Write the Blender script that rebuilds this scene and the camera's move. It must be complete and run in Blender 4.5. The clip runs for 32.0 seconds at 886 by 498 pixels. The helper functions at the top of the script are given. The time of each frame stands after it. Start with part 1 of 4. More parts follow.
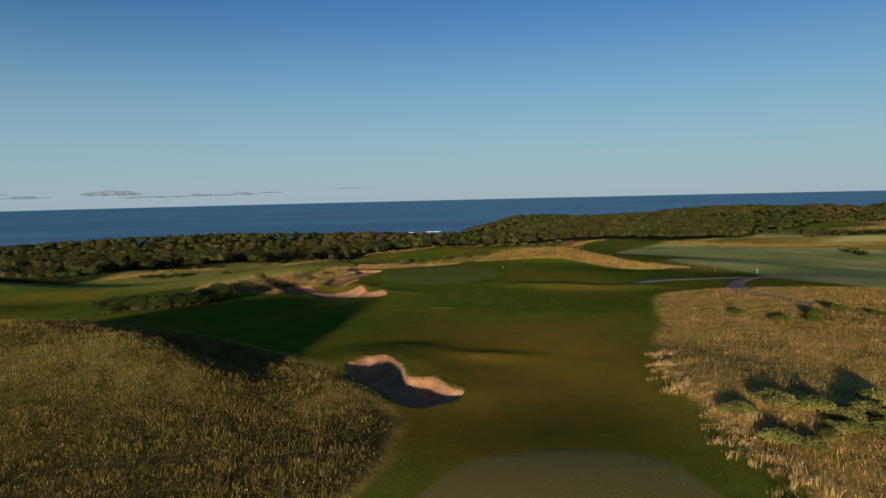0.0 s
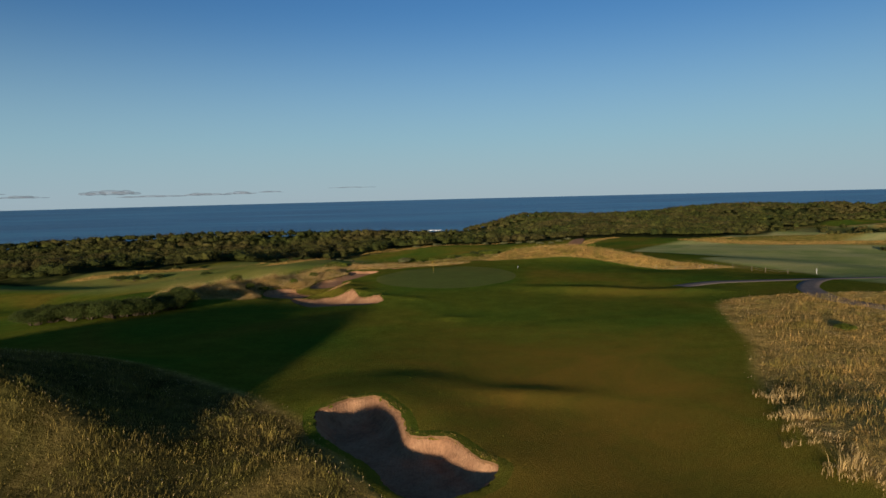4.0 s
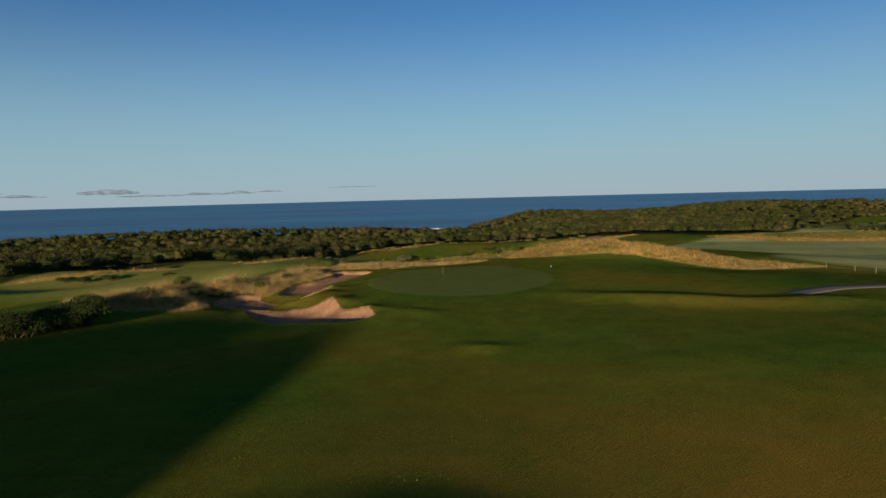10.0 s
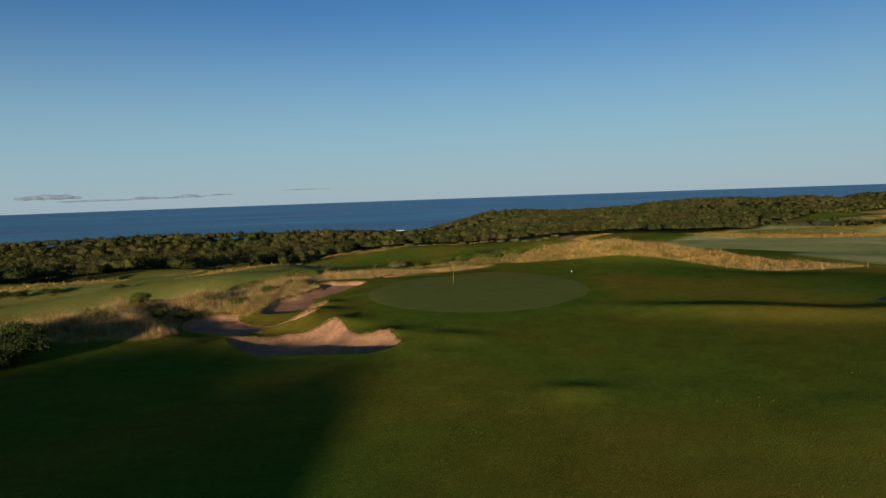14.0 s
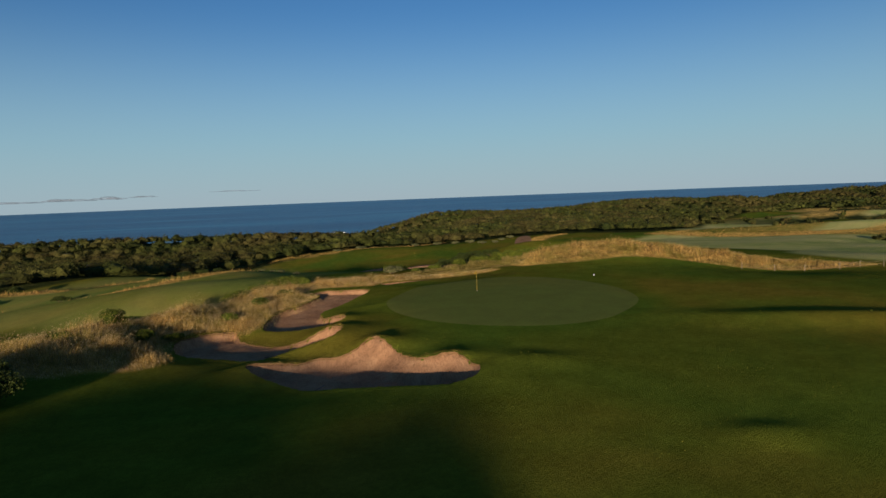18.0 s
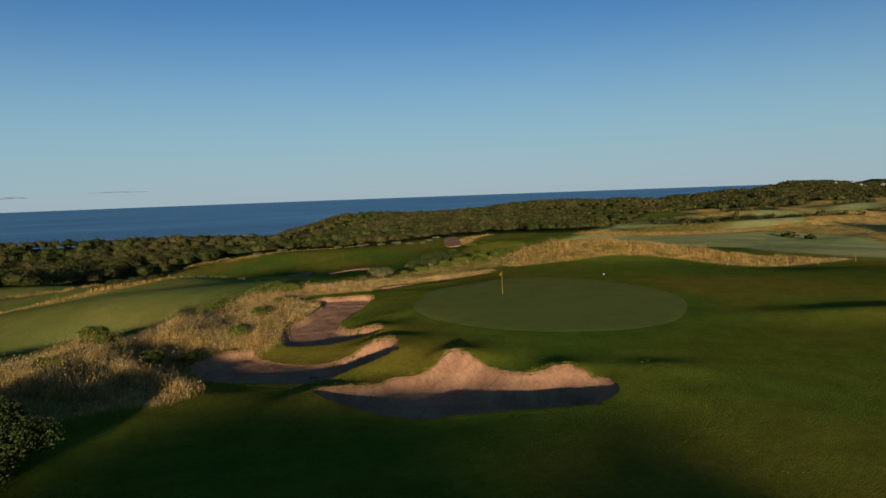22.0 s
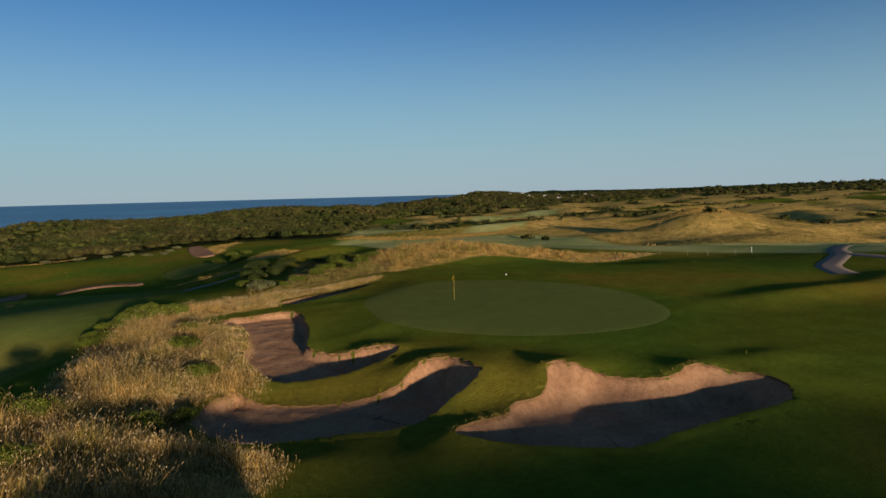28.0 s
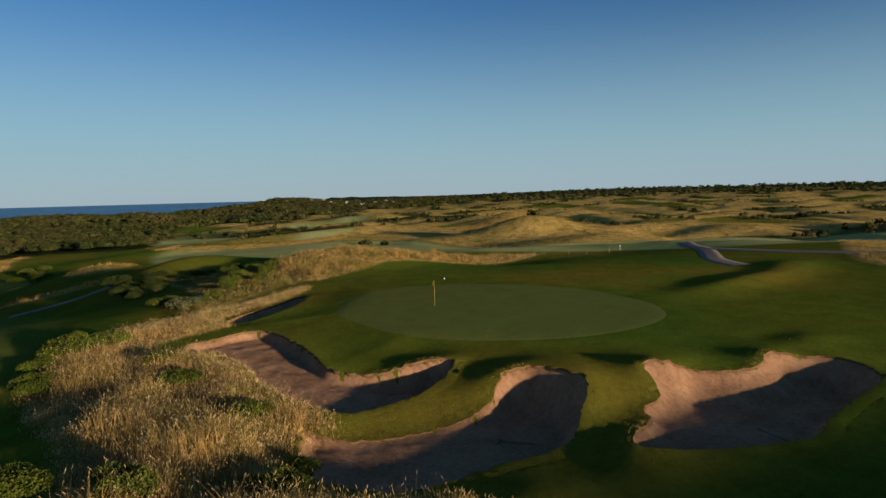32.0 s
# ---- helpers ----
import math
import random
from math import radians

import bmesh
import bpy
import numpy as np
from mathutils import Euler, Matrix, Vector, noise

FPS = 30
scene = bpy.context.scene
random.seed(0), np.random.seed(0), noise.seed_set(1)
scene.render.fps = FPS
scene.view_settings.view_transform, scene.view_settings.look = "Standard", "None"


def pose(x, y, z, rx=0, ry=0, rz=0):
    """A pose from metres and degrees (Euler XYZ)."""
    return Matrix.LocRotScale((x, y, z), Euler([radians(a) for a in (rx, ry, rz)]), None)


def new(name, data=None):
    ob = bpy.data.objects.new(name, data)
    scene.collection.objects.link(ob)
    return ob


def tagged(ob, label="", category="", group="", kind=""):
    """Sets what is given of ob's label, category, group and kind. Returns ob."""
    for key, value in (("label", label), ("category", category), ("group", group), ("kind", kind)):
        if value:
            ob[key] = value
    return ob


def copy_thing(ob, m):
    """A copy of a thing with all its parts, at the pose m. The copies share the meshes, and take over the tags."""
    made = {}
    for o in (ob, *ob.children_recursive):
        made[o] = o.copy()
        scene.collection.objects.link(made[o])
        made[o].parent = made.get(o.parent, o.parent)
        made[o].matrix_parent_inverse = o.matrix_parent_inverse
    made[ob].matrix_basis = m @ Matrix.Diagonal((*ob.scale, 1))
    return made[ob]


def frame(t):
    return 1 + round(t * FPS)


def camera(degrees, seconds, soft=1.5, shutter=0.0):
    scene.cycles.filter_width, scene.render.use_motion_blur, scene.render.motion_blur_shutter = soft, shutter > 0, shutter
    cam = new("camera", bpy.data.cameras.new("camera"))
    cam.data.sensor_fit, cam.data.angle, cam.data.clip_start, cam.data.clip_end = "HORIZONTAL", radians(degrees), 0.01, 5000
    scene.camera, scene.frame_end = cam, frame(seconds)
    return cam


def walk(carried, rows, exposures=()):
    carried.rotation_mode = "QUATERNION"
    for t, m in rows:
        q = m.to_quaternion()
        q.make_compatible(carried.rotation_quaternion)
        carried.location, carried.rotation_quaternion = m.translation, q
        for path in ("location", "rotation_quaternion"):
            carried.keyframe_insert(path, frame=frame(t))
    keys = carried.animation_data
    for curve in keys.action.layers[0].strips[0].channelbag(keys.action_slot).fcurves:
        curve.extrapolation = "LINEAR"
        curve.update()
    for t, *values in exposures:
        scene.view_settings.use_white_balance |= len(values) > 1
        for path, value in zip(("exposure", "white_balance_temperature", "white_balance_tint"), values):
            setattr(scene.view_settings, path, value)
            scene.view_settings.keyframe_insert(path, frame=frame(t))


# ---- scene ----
cam = camera(70.4, 32.0)
METRES, EYE, TILT, LEAN, TURN = 125.0, 11.1, -0.8, -1.5, 0.0
ROWS = [
    (0.0, 0.0, 0.0, 0.0, -0.2, -3.98, 2.86),
    (0.5, -0.0012, 0.0188, -0.0009, -0.2, -3.99, 2.86),
    (1.0, -0.0021, 0.0375, -0.0023, -0.21, -3.99, 2.85),
    (1.5, -0.0031, 0.0562, -0.0041, -0.21, -3.99, 2.85),
    (2.0, -0.0042, 0.075, -0.0062, -0.21, -3.99, 2.86),
    (2.5, -0.0052, 0.0938, -0.0081, -0.2, -4.01, 2.87),
    (3.0, -0.0063, 0.1124, -0.0098, -0.2, -4.03, 2.89),
    (3.5, -0.0074, 0.1306, -0.0115, -0.2, -4.04, 2.91),
    (5.5, -0.0131, 0.204, -0.018, -0.18, -4.03, 2.93),
    (6.0, -0.0143, 0.2216, -0.0198, -0.18, -4.03, 2.92),
    (6.5, -0.0155, 0.2394, -0.0217, -0.18, -4.03, 2.89),
    (7.0, -0.0166, 0.2569, -0.0235, -0.18, -4.04, 2.88),
    (7.5, -0.0179, 0.2745, -0.0252, -0.19, -4.04, 2.87),
    (8.0, -0.0188, 0.2918, -0.0271, -0.19, -4.04, 2.88),
    (8.5, -0.02, 0.3093, -0.029, -0.18, -4.05, 2.89),
    (9.0, -0.021, 0.3268, -0.0308, -0.19, -4.04, 2.91),
    (9.5, -0.0218, 0.3443, -0.0324, -0.18, -4.04, 2.9),
    (10.0, -0.0227, 0.3618, -0.0343, -0.18, -4.04, 2.93),
    (10.5, -0.0241, 0.3796, -0.0356, -0.16, -3.98, 2.93),
    (11.0, -0.0281, 0.3949, -0.0353, -0.16, -3.92, 3.02),
    (11.5, -0.0345, 0.407, -0.0349, -0.63, -3.97, 3.18),
    (12.0, -0.0425, 0.4185, -0.0352, -2.36, -4.07, 3.33),
    (12.5, -0.0502, 0.4303, -0.0353, -3.0, -4.11, 3.39),
    (13.0, -0.0578, 0.442, -0.0352, -3.42, -4.11, 3.45),
    (13.5, -0.0657, 0.4528, -0.035, -3.82, -4.11, 3.51),
    (14.0, -0.0736, 0.4637, -0.0348, -4.28, -4.14, 3.59),
    (14.5, -0.0818, 0.4745, -0.0347, -4.93, -4.15, 3.66),
    (16.5, -0.1147, 0.5107, -0.0336, -7.6, -4.26, 3.8),
    (17.0, -0.1236, 0.5204, -0.0333, -8.54, -4.3, 3.8),
    (17.5, -0.1326, 0.5291, -0.0333, -9.5, -4.36, 3.82),
    (18.0, -0.1418, 0.5388, -0.0332, -10.38, -4.4, 3.8),
    (18.5, -0.151, 0.5473, -0.033, -11.25, -4.42, 3.8),
    (19.0, -0.1607, 0.5557, -0.0329, -12.23, -4.44, 3.82),
    (19.5, -0.1708, 0.564, -0.0327, -13.34, -4.49, 3.84),
    (20.0, -0.1815, 0.572, -0.0325, -14.58, -4.56, 3.86),
    (20.5, -0.1921, 0.58, -0.0324, -15.78, -4.63, 3.86),
    (21.0, -0.2032, 0.5885, -0.0322, -16.97, -4.69, 3.82),
    (21.5, -0.2139, 0.5973, -0.032, -18.13, -4.76, 3.81),
    (22.0, -0.2249, 0.6066, -0.0318, -19.52, -4.82, 3.77),
    (22.5, -0.236, 0.6159, -0.0315, -21.2, -4.9, 3.73),
    (23.0, -0.2473, 0.6255, -0.0313, -23.03, -5.0, 3.7),
    (23.5, -0.2587, 0.6357, -0.0311, -25.25, -5.11, 3.64),
    (24.0, -0.27, 0.6461, -0.031, -27.47, -5.22, 3.57),
    (24.5, -0.2808, 0.6572, -0.0308, -29.69, -5.32, 3.48),
    (25.0, -0.2912, 0.6687, -0.0306, -32.01, -5.39, 3.39),
    (25.5, -0.3013, 0.6805, -0.0305, -34.41, -5.46, 3.28),
    (27.5, -0.3382, 0.7305, -0.0298, -43.61, -5.67, 3.07),
    (28.0, -0.3457, 0.7438, -0.0298, -45.99, -5.7, 3.04),
    (28.5, -0.3527, 0.7573, -0.0298, -48.33, -5.75, 3.03),
    (29.0, -0.3595, 0.7711, -0.0297, -50.58, -5.79, 3.0),
    (29.5, -0.3661, 0.7853, -0.0297, -52.82, -5.83, 2.97),
    (30.0, -0.3723, 0.7997, -0.0295, -55.11, -5.87, 2.94),
    (30.5, -0.3781, 0.8145, -0.0293, -57.37, -5.89, 2.9),
    (31.0, -0.3837, 0.8296, -0.029, -59.7, -5.93, 2.86),
    (31.5, -0.389, 0.845, -0.0288, -62.02, -5.98, 2.84),
    (32.0, -0.3936, 0.8609, -0.0286, -64.33, -6.04, 2.81),
]
walk(cam, [(t, pose(0, 0, EYE, TILT, LEAN, TURN) @ pose(METRES * x, METRES * y, METRES * z, 90 + pitch, roll, yaw)) for t, x, y, z, yaw, pitch, roll in ROWS], [(0.0, 1.26, 5600, 12), (32.0, 1.26, 5600, 12)])

# ---- light ----
SUN_ELEVATION, SUN_TRAVEL = radians(6.0), Vector((0.32, 1.0))
world = bpy.data.worlds.new("world")
scene.world = world
world.use_nodes = True
wn, wl = world.node_tree.nodes, world.node_tree.links
sky = wn.new("ShaderNodeTexSky")
sky.sky_type, sky.sun_disc = "NISHITA", False
sky.sun_elevation = SUN_ELEVATION
sky.sun_rotation = math.atan2(-SUN_TRAVEL.x, -SUN_TRAVEL.y)
sky.air_density, sky.dust_density, sky.ozone_density, sky.altitude = 1.0, 0.05, 3.6, 40
# a grey-lilac haze lies along the horizon
place, split = wn.new("ShaderNodeTexCoord"), wn.new("ShaderNodeSeparateXYZ")
wl.new(place.outputs["Generated"], split.inputs["Vector"])
haze = wn.new("ShaderNodeValToRGB")
haze.color_ramp.interpolation = "EASE"
haze.color_ramp.elements[0].position, haze.color_ramp.elements[0].color = 0.0, (0.85, 0.85, 0.85, 1)
haze.color_ramp.elements[1].position, haze.color_ramp.elements[1].color = 0.30, (0, 0, 0, 1)
wl.new(split.outputs["Z"], haze.inputs["Fac"])
blend = wn.new("ShaderNodeMix")
blend.data_type = "RGBA"
wl.new(haze.outputs["Color"], blend.inputs[0])
wl.new(sky.outputs["Color"], blend.inputs[6])
tone = wn.new("ShaderNodeValToRGB")
tone.color_ramp.elements[0].position, tone.color_ramp.elements[0].color = 0.0, (0.340, 0.412, 0.408, 1)
tone.color_ramp.elements[1].position, tone.color_ramp.elements[1].color = 0.09, (0.315, 0.435, 0.425, 1)
wl.new(split.outputs["Z"], tone.inputs["Fac"])
scaled = wn.new("ShaderNodeVectorMath")
scaled.operation = "SCALE"
scaled.inputs["Scale"].default_value = 10.0
wl.new(tone.outputs["Color"], scaled.inputs[0])
wl.new(scaled.outputs["Vector"], blend.inputs[7])
wl.new(blend.outputs[2], wn["Background"].inputs["Color"])
wn["Background"].inputs["Strength"].default_value = 0.0465
sun_data = bpy.data.lights.new("sun", "SUN")
sun_data.energy, sun_data.angle, sun_data.color = 3.3, radians(2.0), (1.0, 0.76, 0.48)
sun = new("sun", sun_data)
down = Vector((SUN_TRAVEL.x, SUN_TRAVEL.y, 0)).normalized() * math.cos(SUN_ELEVATION) - Vector((0, 0, math.sin(SUN_ELEVATION)))
sun.rotation_euler = down.to_track_quat("-Z", "Y").to_euler()

# ---- materials ----


def material(name, rough=0.9, spec=0.2):
    m = bpy.data.materials.new(name)
    m.use_nodes = True
    b = m.node_tree.nodes["Principled BSDF"]
    b.inputs["Roughness"].default_value = rough
    b.inputs["Specular IOR Level"].default_value = spec
    return m, m.node_tree.nodes, m.node_tree.links, b


def noise_node(n, l, scale, detail=4, rough=0.55, vec=None, distort=0.0):
    t = n.new("ShaderNodeTexNoise")
    t.inputs["Scale"].default_value, t.inputs["Detail"].default_value = scale, detail
    t.inputs["Roughness"].default_value, t.inputs["Distortion"].default_value = rough, distort
    if vec is None:
        geo = n.new("ShaderNodeNewGeometry")
        vec = geo.outputs["Position"]
    l.new(vec, t.inputs["Vector"])
    return t.outputs["Fac"]


def ramp(n, l, fac, stops):
    r = n.new("ShaderNodeValToRGB")
    e = r.color_ramp.elements
    while len(e) < len(stops):
        e.new(0.5)
    for k, (p, c) in zip(e, stops):
        k.position, k.color = p, (*c, 1) if len(c) == 3 else c
    l.new(fac, r.inputs["Fac"])
    return r.outputs["Color"]


def grey(v):
    return (v, v, v)


def mix(n, l, fac, a, b, mode="MIX"):
    m = n.new("ShaderNodeMix")
    m.data_type, m.blend_type = "RGBA", mode
    for sock, v in ((m.inputs[0], fac), (m.inputs[6], a), (m.inputs[7], b)):
        if isinstance(v, (int, float)):
            sock.default_value = v
        elif isinstance(v, tuple):
            sock.default_value = (*v, 1)
        else:
            l.new(v, sock)
    return m.outputs[2]


def bump(n, l, b, height, strength, distance):
    k = n.new("ShaderNodeBump")
    k.inputs["Strength"].default_value, k.inputs["Distance"].default_value = strength, distance
    l.new(height, k.inputs["Height"])
    l.new(k.outputs["Normal"], b.inputs["Normal"])
    return k


def turf_colour(n, l, dry):
    """Mown turf: cool green with warm dry drifts and a fine grain."""
    big = noise_node(n, l, 0.045, 3, 0.5, None, 0.6)
    mid = noise_node(n, l, 0.5, 4)
    fine = noise_node(n, l, 13.0, 3, 0.7)
    c = ramp(n, l, big, [(0.36, (0.095, 0.144, 0.015)), (0.52, (0.134, 0.150, 0.015)), (0.66 - dry, (0.182, 0.149, 0.018))])
    c = mix(n, l, 0.5, c, ramp(n, l, mid, [(0.3, grey(0.62)), (0.7, grey(1.2))]), "MULTIPLY")
    tuft = noise_node(n, l, 3.2, 3, 0.6)
    c = mix(n, l, 0.3, c, ramp(n, l, tuft, [(0.32, grey(0.6)), (0.68, grey(1.4))]), "MULTIPLY")
    return mix(n, l, 0.4, c, ramp(n, l, fine, [(0.25, grey(0.45)), (0.75, grey(1.4))]), "MULTIPLY"), fine


def turf_material(name, dry=0.0, tint=None, relief=0.5):
    m, n, l, b = material(name, 1.0, 0.0)
    c, fine = turf_colour(n, l, dry)
    if tint:
        c = mix(n, l, tint[1], c, tint[0])
    l.new(c, b.inputs["Base Color"])
    bump(n, l, b, fine, relief, 0.2)
    return m


def ground_material():
    m, n, l, b = material("ground_cover", 1.0, 0.0)
    zone = n.new("ShaderNodeAttribute")
    zone.attribute_name = "zone"
    sep = n.new("ShaderNodeSeparateColor")
    l.new(zone.outputs["Color"], sep.inputs["Color"])
    turf, fine = turf_colour(n, l, 0.0)
    worn = mix(n, l, 0.6, (0.262, 0.167, 0.022), ramp(n, l, fine, [(0.25, grey(0.5)), (0.75, grey(1.4))]), "MULTIPLY")
    drift = n.new("ShaderNodeMath")
    drift.operation = "MULTIPLY"
    l.new(sep.outputs["Red"], drift.inputs[0])
    l.new(noise_node(n, l, 0.16, 5, 0.6, None, 0.8), drift.inputs[1])
    turf = mix(n, l, ramp(n, l, drift.outputs[0], [(0.12, grey(0)), (0.6, grey(1))]), turf, worn)
    # paler far turf, part of it low sun and sky light put into the colour
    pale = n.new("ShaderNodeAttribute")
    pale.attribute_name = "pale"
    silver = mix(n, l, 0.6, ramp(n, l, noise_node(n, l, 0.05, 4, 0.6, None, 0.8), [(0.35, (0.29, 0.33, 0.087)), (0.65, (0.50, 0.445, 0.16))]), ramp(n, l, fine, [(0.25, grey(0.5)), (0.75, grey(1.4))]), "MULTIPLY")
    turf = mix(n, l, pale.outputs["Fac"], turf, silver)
    patch = noise_node(n, l, 0.09, 5, 0.62, None, 1.0)
    gold = ramp(n, l, patch, [(0.3, (0.13, 0.12, 0.03)), (0.40, (0.40, 0.275, 0.065)), (0.58, (0.62, 0.405, 0.105)), (0.75, (0.52, 0.325, 0.085))])
    grain = noise_node(n, l, 1.6, 6, 0.75)
    lush = n.new("ShaderNodeAttribute")
    lush.attribute_name = "lush"
    gold = mix(n, l, lush.outputs["Fac"], gold, ramp(n, l, patch, [(0.3, (0.07, 0.07, 0.018)), (0.55, (0.13, 0.10, 0.028)), (0.75, (0.20, 0.14, 0.045))]))
    gold = mix(n, l, 0.8, gold, ramp(n, l, grain, [(0.3, grey(0.35)), (0.7, grey(1.35))]), "MULTIPLY")
    gold = mix(n, l, 0.7, gold, ramp(n, l, noise_node(n, l, 0.3, 5, 0.7, None, 0.5), [(0.36, (0.35, 0.42, 0.4)), (0.5, grey(1.0)), (0.68, grey(1.3))]), "MULTIPLY")
    scrub = ramp(n, l, noise_node(n, l, 0.25, 6, 0.7), [(0.35, (0.018, 0.026, 0.009)), (0.55, (0.045, 0.055, 0.016)), (0.75, (0.12, 0.10, 0.04))])
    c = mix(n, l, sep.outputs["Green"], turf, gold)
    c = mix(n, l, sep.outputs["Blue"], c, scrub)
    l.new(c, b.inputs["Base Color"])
    short = mix(n, l, 0.7, fine, grey(0.5))
    h = mix(n, l, sep.outputs["Green"], short, grain)
    bump(n, l, b, h, 0.8, 0.85)
    return m


def sand_material():
    m, n, l, b = material("bunker_sand", 1.0, 0.0)
    c = ramp(n, l, noise_node(n, l, 0.5, 5, 0.62, None, 0.6), [(0.3, (0.255, 0.136, 0.070)), (0.5, (0.345, 0.190, 0.098)), (0.7, (0.41, 0.238, 0.124))])
    g = noise_node(n, l, 22, 4, 0.7)
    c = mix(n, l, 0.5, c, ramp(n, l, g, [(0.3, grey(0.7)), (0.7, grey(1.15))]), "MULTIPLY")
    # damp runs down the faces, and footmarks
    geo = n.new("ShaderNodeNewGeometry")
    runs = n.new("ShaderNodeMapping")
    runs.inputs["Scale"].default_value = (1.9, 1.9, 0.35)
    l.new(geo.outputs["Position"], runs.inputs["Vector"])
    streak = noise_node(n, l, 2.2, 5, 0.7, runs.outputs["Vector"], 0.4)
    c = mix(n, l, 0.55, c, ramp(n, l, streak, [(0.34, grey(0.55)), (0.52, grey(1.0)), (0.7, grey(1.2))]), "MULTIPLY")
    # rake furrows run along the bowl
    w = n.new("ShaderNodeTexWave")
    w.inputs["Scale"].default_value, w.inputs["Distortion"].default_value, w.inputs["Detail"].default_value = 1.6, 7.0, 3
    l.new(geo.outputs["Position"], w.inputs["Vector"])
    l.new(c, b.inputs["Base Color"])
    h = mix(n, l, 0.12, mix(n, l, 0.5, g, streak), w.outputs["Fac"])
    bump(n, l, b, h, 0.7, 0.12)
    return m


def leaf_material(name, dark, light, translucent=0.35, rough=0.7, pale=None, scale=0.35):
    """Blades and leaves: varied from piece to piece and over the ground, with light shining through."""
    m, n, l, b = material(name, rough, 0.06)
    geo = n.new("ShaderNodeNewGeometry")
    rnd = geo.outputs["Random Per Island"]
    drift = noise_node(n, l, scale, 3)
    c = mix(n, l, rnd, dark, light)
    if pale:
        c = mix(n, l, ramp(n, l, drift, [(0.42, grey(0)), (0.62, grey(1))]), c, pale)
    c = mix(n, l, 0.45, c, ramp(n, l, drift, [(0.3, grey(0.6)), (0.7, grey(1.3))]), "MULTIPLY")
    clump = noise_node(n, l, scale * 3.0, 4, 0.65)
    c = mix(n, l, 0.75, c, ramp(n, l, clump, [(0.34, grey(0.38)), (0.5, grey(1.0)), (0.66, grey(1.7))]), "MULTIPLY")
    l.new(c, b.inputs["Base Color"])
    t = n.new("ShaderNodeBsdfTranslucent")
    l.new(c, t.inputs["Color"])
    s = n.new("ShaderNodeMixShader")
    s.inputs["Fac"].default_value = translucent
    l.new(b.outputs["BSDF"], s.inputs[1])
    l.new(t.outputs["BSDF"], s.inputs[2])
    l.new(s.outputs["Shader"], n["Material Output"].inputs["Surface"])
    return m


def plain_material(name, colour, rough=0.6, spec=0.4, grain=30, depth=0.35, metal=0.0):
    m, n, l, b = material(name, rough, spec)
    c = mix(n, l, depth, colour, ramp(n, l, noise_node(n, l, grain, 4), [(0.3, grey(0.5)), (0.7, grey(1.3))]), "MULTIPLY")
    l.new(c, b.inputs["Base Color"])
    b.inputs["Metallic"].default_value = metal
    return m


def sea_material():
    m, n, l, b = material("sea_water", 0.35, 0.22)
    geo = n.new("ShaderNodeNewGeometry")
    mp = n.new("ShaderNodeMapping")
    mp.inputs["Scale"].default_value = (0.25, 1.0, 1.0)
    l.new(geo.outputs["Position"], mp.inputs["Vector"])
    swell = noise_node(n, l, 0.006, 5, 0.6, mp.outputs["Vector"], 0.5)
    chop = noise_node(n, l, 0.12, 5, 0.65, mp.outputs["Vector"])
    c = ramp(n, l, swell, [(0.35, (0.009, 0.060, 0.13)), (0.5, (0.017, 0.10, 0.19)), (0.65, (0.05, 0.18, 0.27))])
    l.new(c, b.inputs["Base Color"])
    bump(n, l, b, chop, 0.9, 2.2)
    return m


GROUND, SAND, SEA = ground_material(), sand_material(), sea_material()
GREEN_TURF = turf_material("putting_turf", 0.0, ((0.185, 0.170, 0.058), 0.4), 0.3)
TEE_TURF = turf_material("tee_turf", 0.0, ((0.21, 0.155, 0.058), 0.65), 0.3)
LIP_TURF = turf_material("lip_turf", 0.0, None, 0.8)
GOLD_GRASS = leaf_material("golden_grass", (0.05, 0.036, 0.010), (0.78, 0.475, 0.13), 0.35, 0.75, (0.22, 0.165, 0.034))
GREEN_GRASS = leaf_material("olive_grass", (0.064, 0.056, 0.012), (0.355, 0.265, 0.062), 0.35, 0.75, (0.16, 0.14, 0.026))
WOOD_LEAF = leaf_material("wood_leaves", (0.021, 0.029, 0.007), (0.058, 0.063, 0.012), 0.15, 0.8, (0.052, 0.044, 0.013), 0.03)
BUSH_LEAF = leaf_material("bush_leaves", (0.022, 0.036, 0.005), (0.120, 0.135, 0.014), 0.12, 0.6)
DARK_LEAF = leaf_material("dark_bush_leaves", (0.016, 0.028, 0.006), (0.065, 0.078, 0.016), 0.2, 0.6)
GREY_LEAF = leaf_material("silver_bush_leaves", (0.075, 0.092, 0.014), (0.28, 0.265, 0.07), 0.25, 0.7)
FAR_GREY = leaf_material("grey_scrub_leaves", (0.05, 0.06, 0.022), (0.16, 0.155, 0.065), 0.2, 0.7)
BARK = plain_material("bark", (0.10, 0.075, 0.05), 0.9, 0.1)
STRAW_GRASS = leaf_material("straw_tussock", (0.32, 0.21, 0.07), (0.72, 0.52, 0.21), 0.35, 0.75)
TURF_BLADES = leaf_material("turf_blades", (0.092, 0.116, 0.012), (0.186, 0.170, 0.019), 0.3, 0.8)
SEED_HEADS = leaf_material("seed_heads", (0.34, 0.235, 0.09), (0.68, 0.50, 0.25), 0.3, 0.8)
LIP_BLADES = leaf_material("lip_blades", (0.09, 0.085, 0.014), (0.38, 0.26, 0.06), 0.3, 0.8)
SOIL = plain_material("eroded_soil", (0.16, 0.095, 0.045), 1.0, 0.0, 5, 0.8)
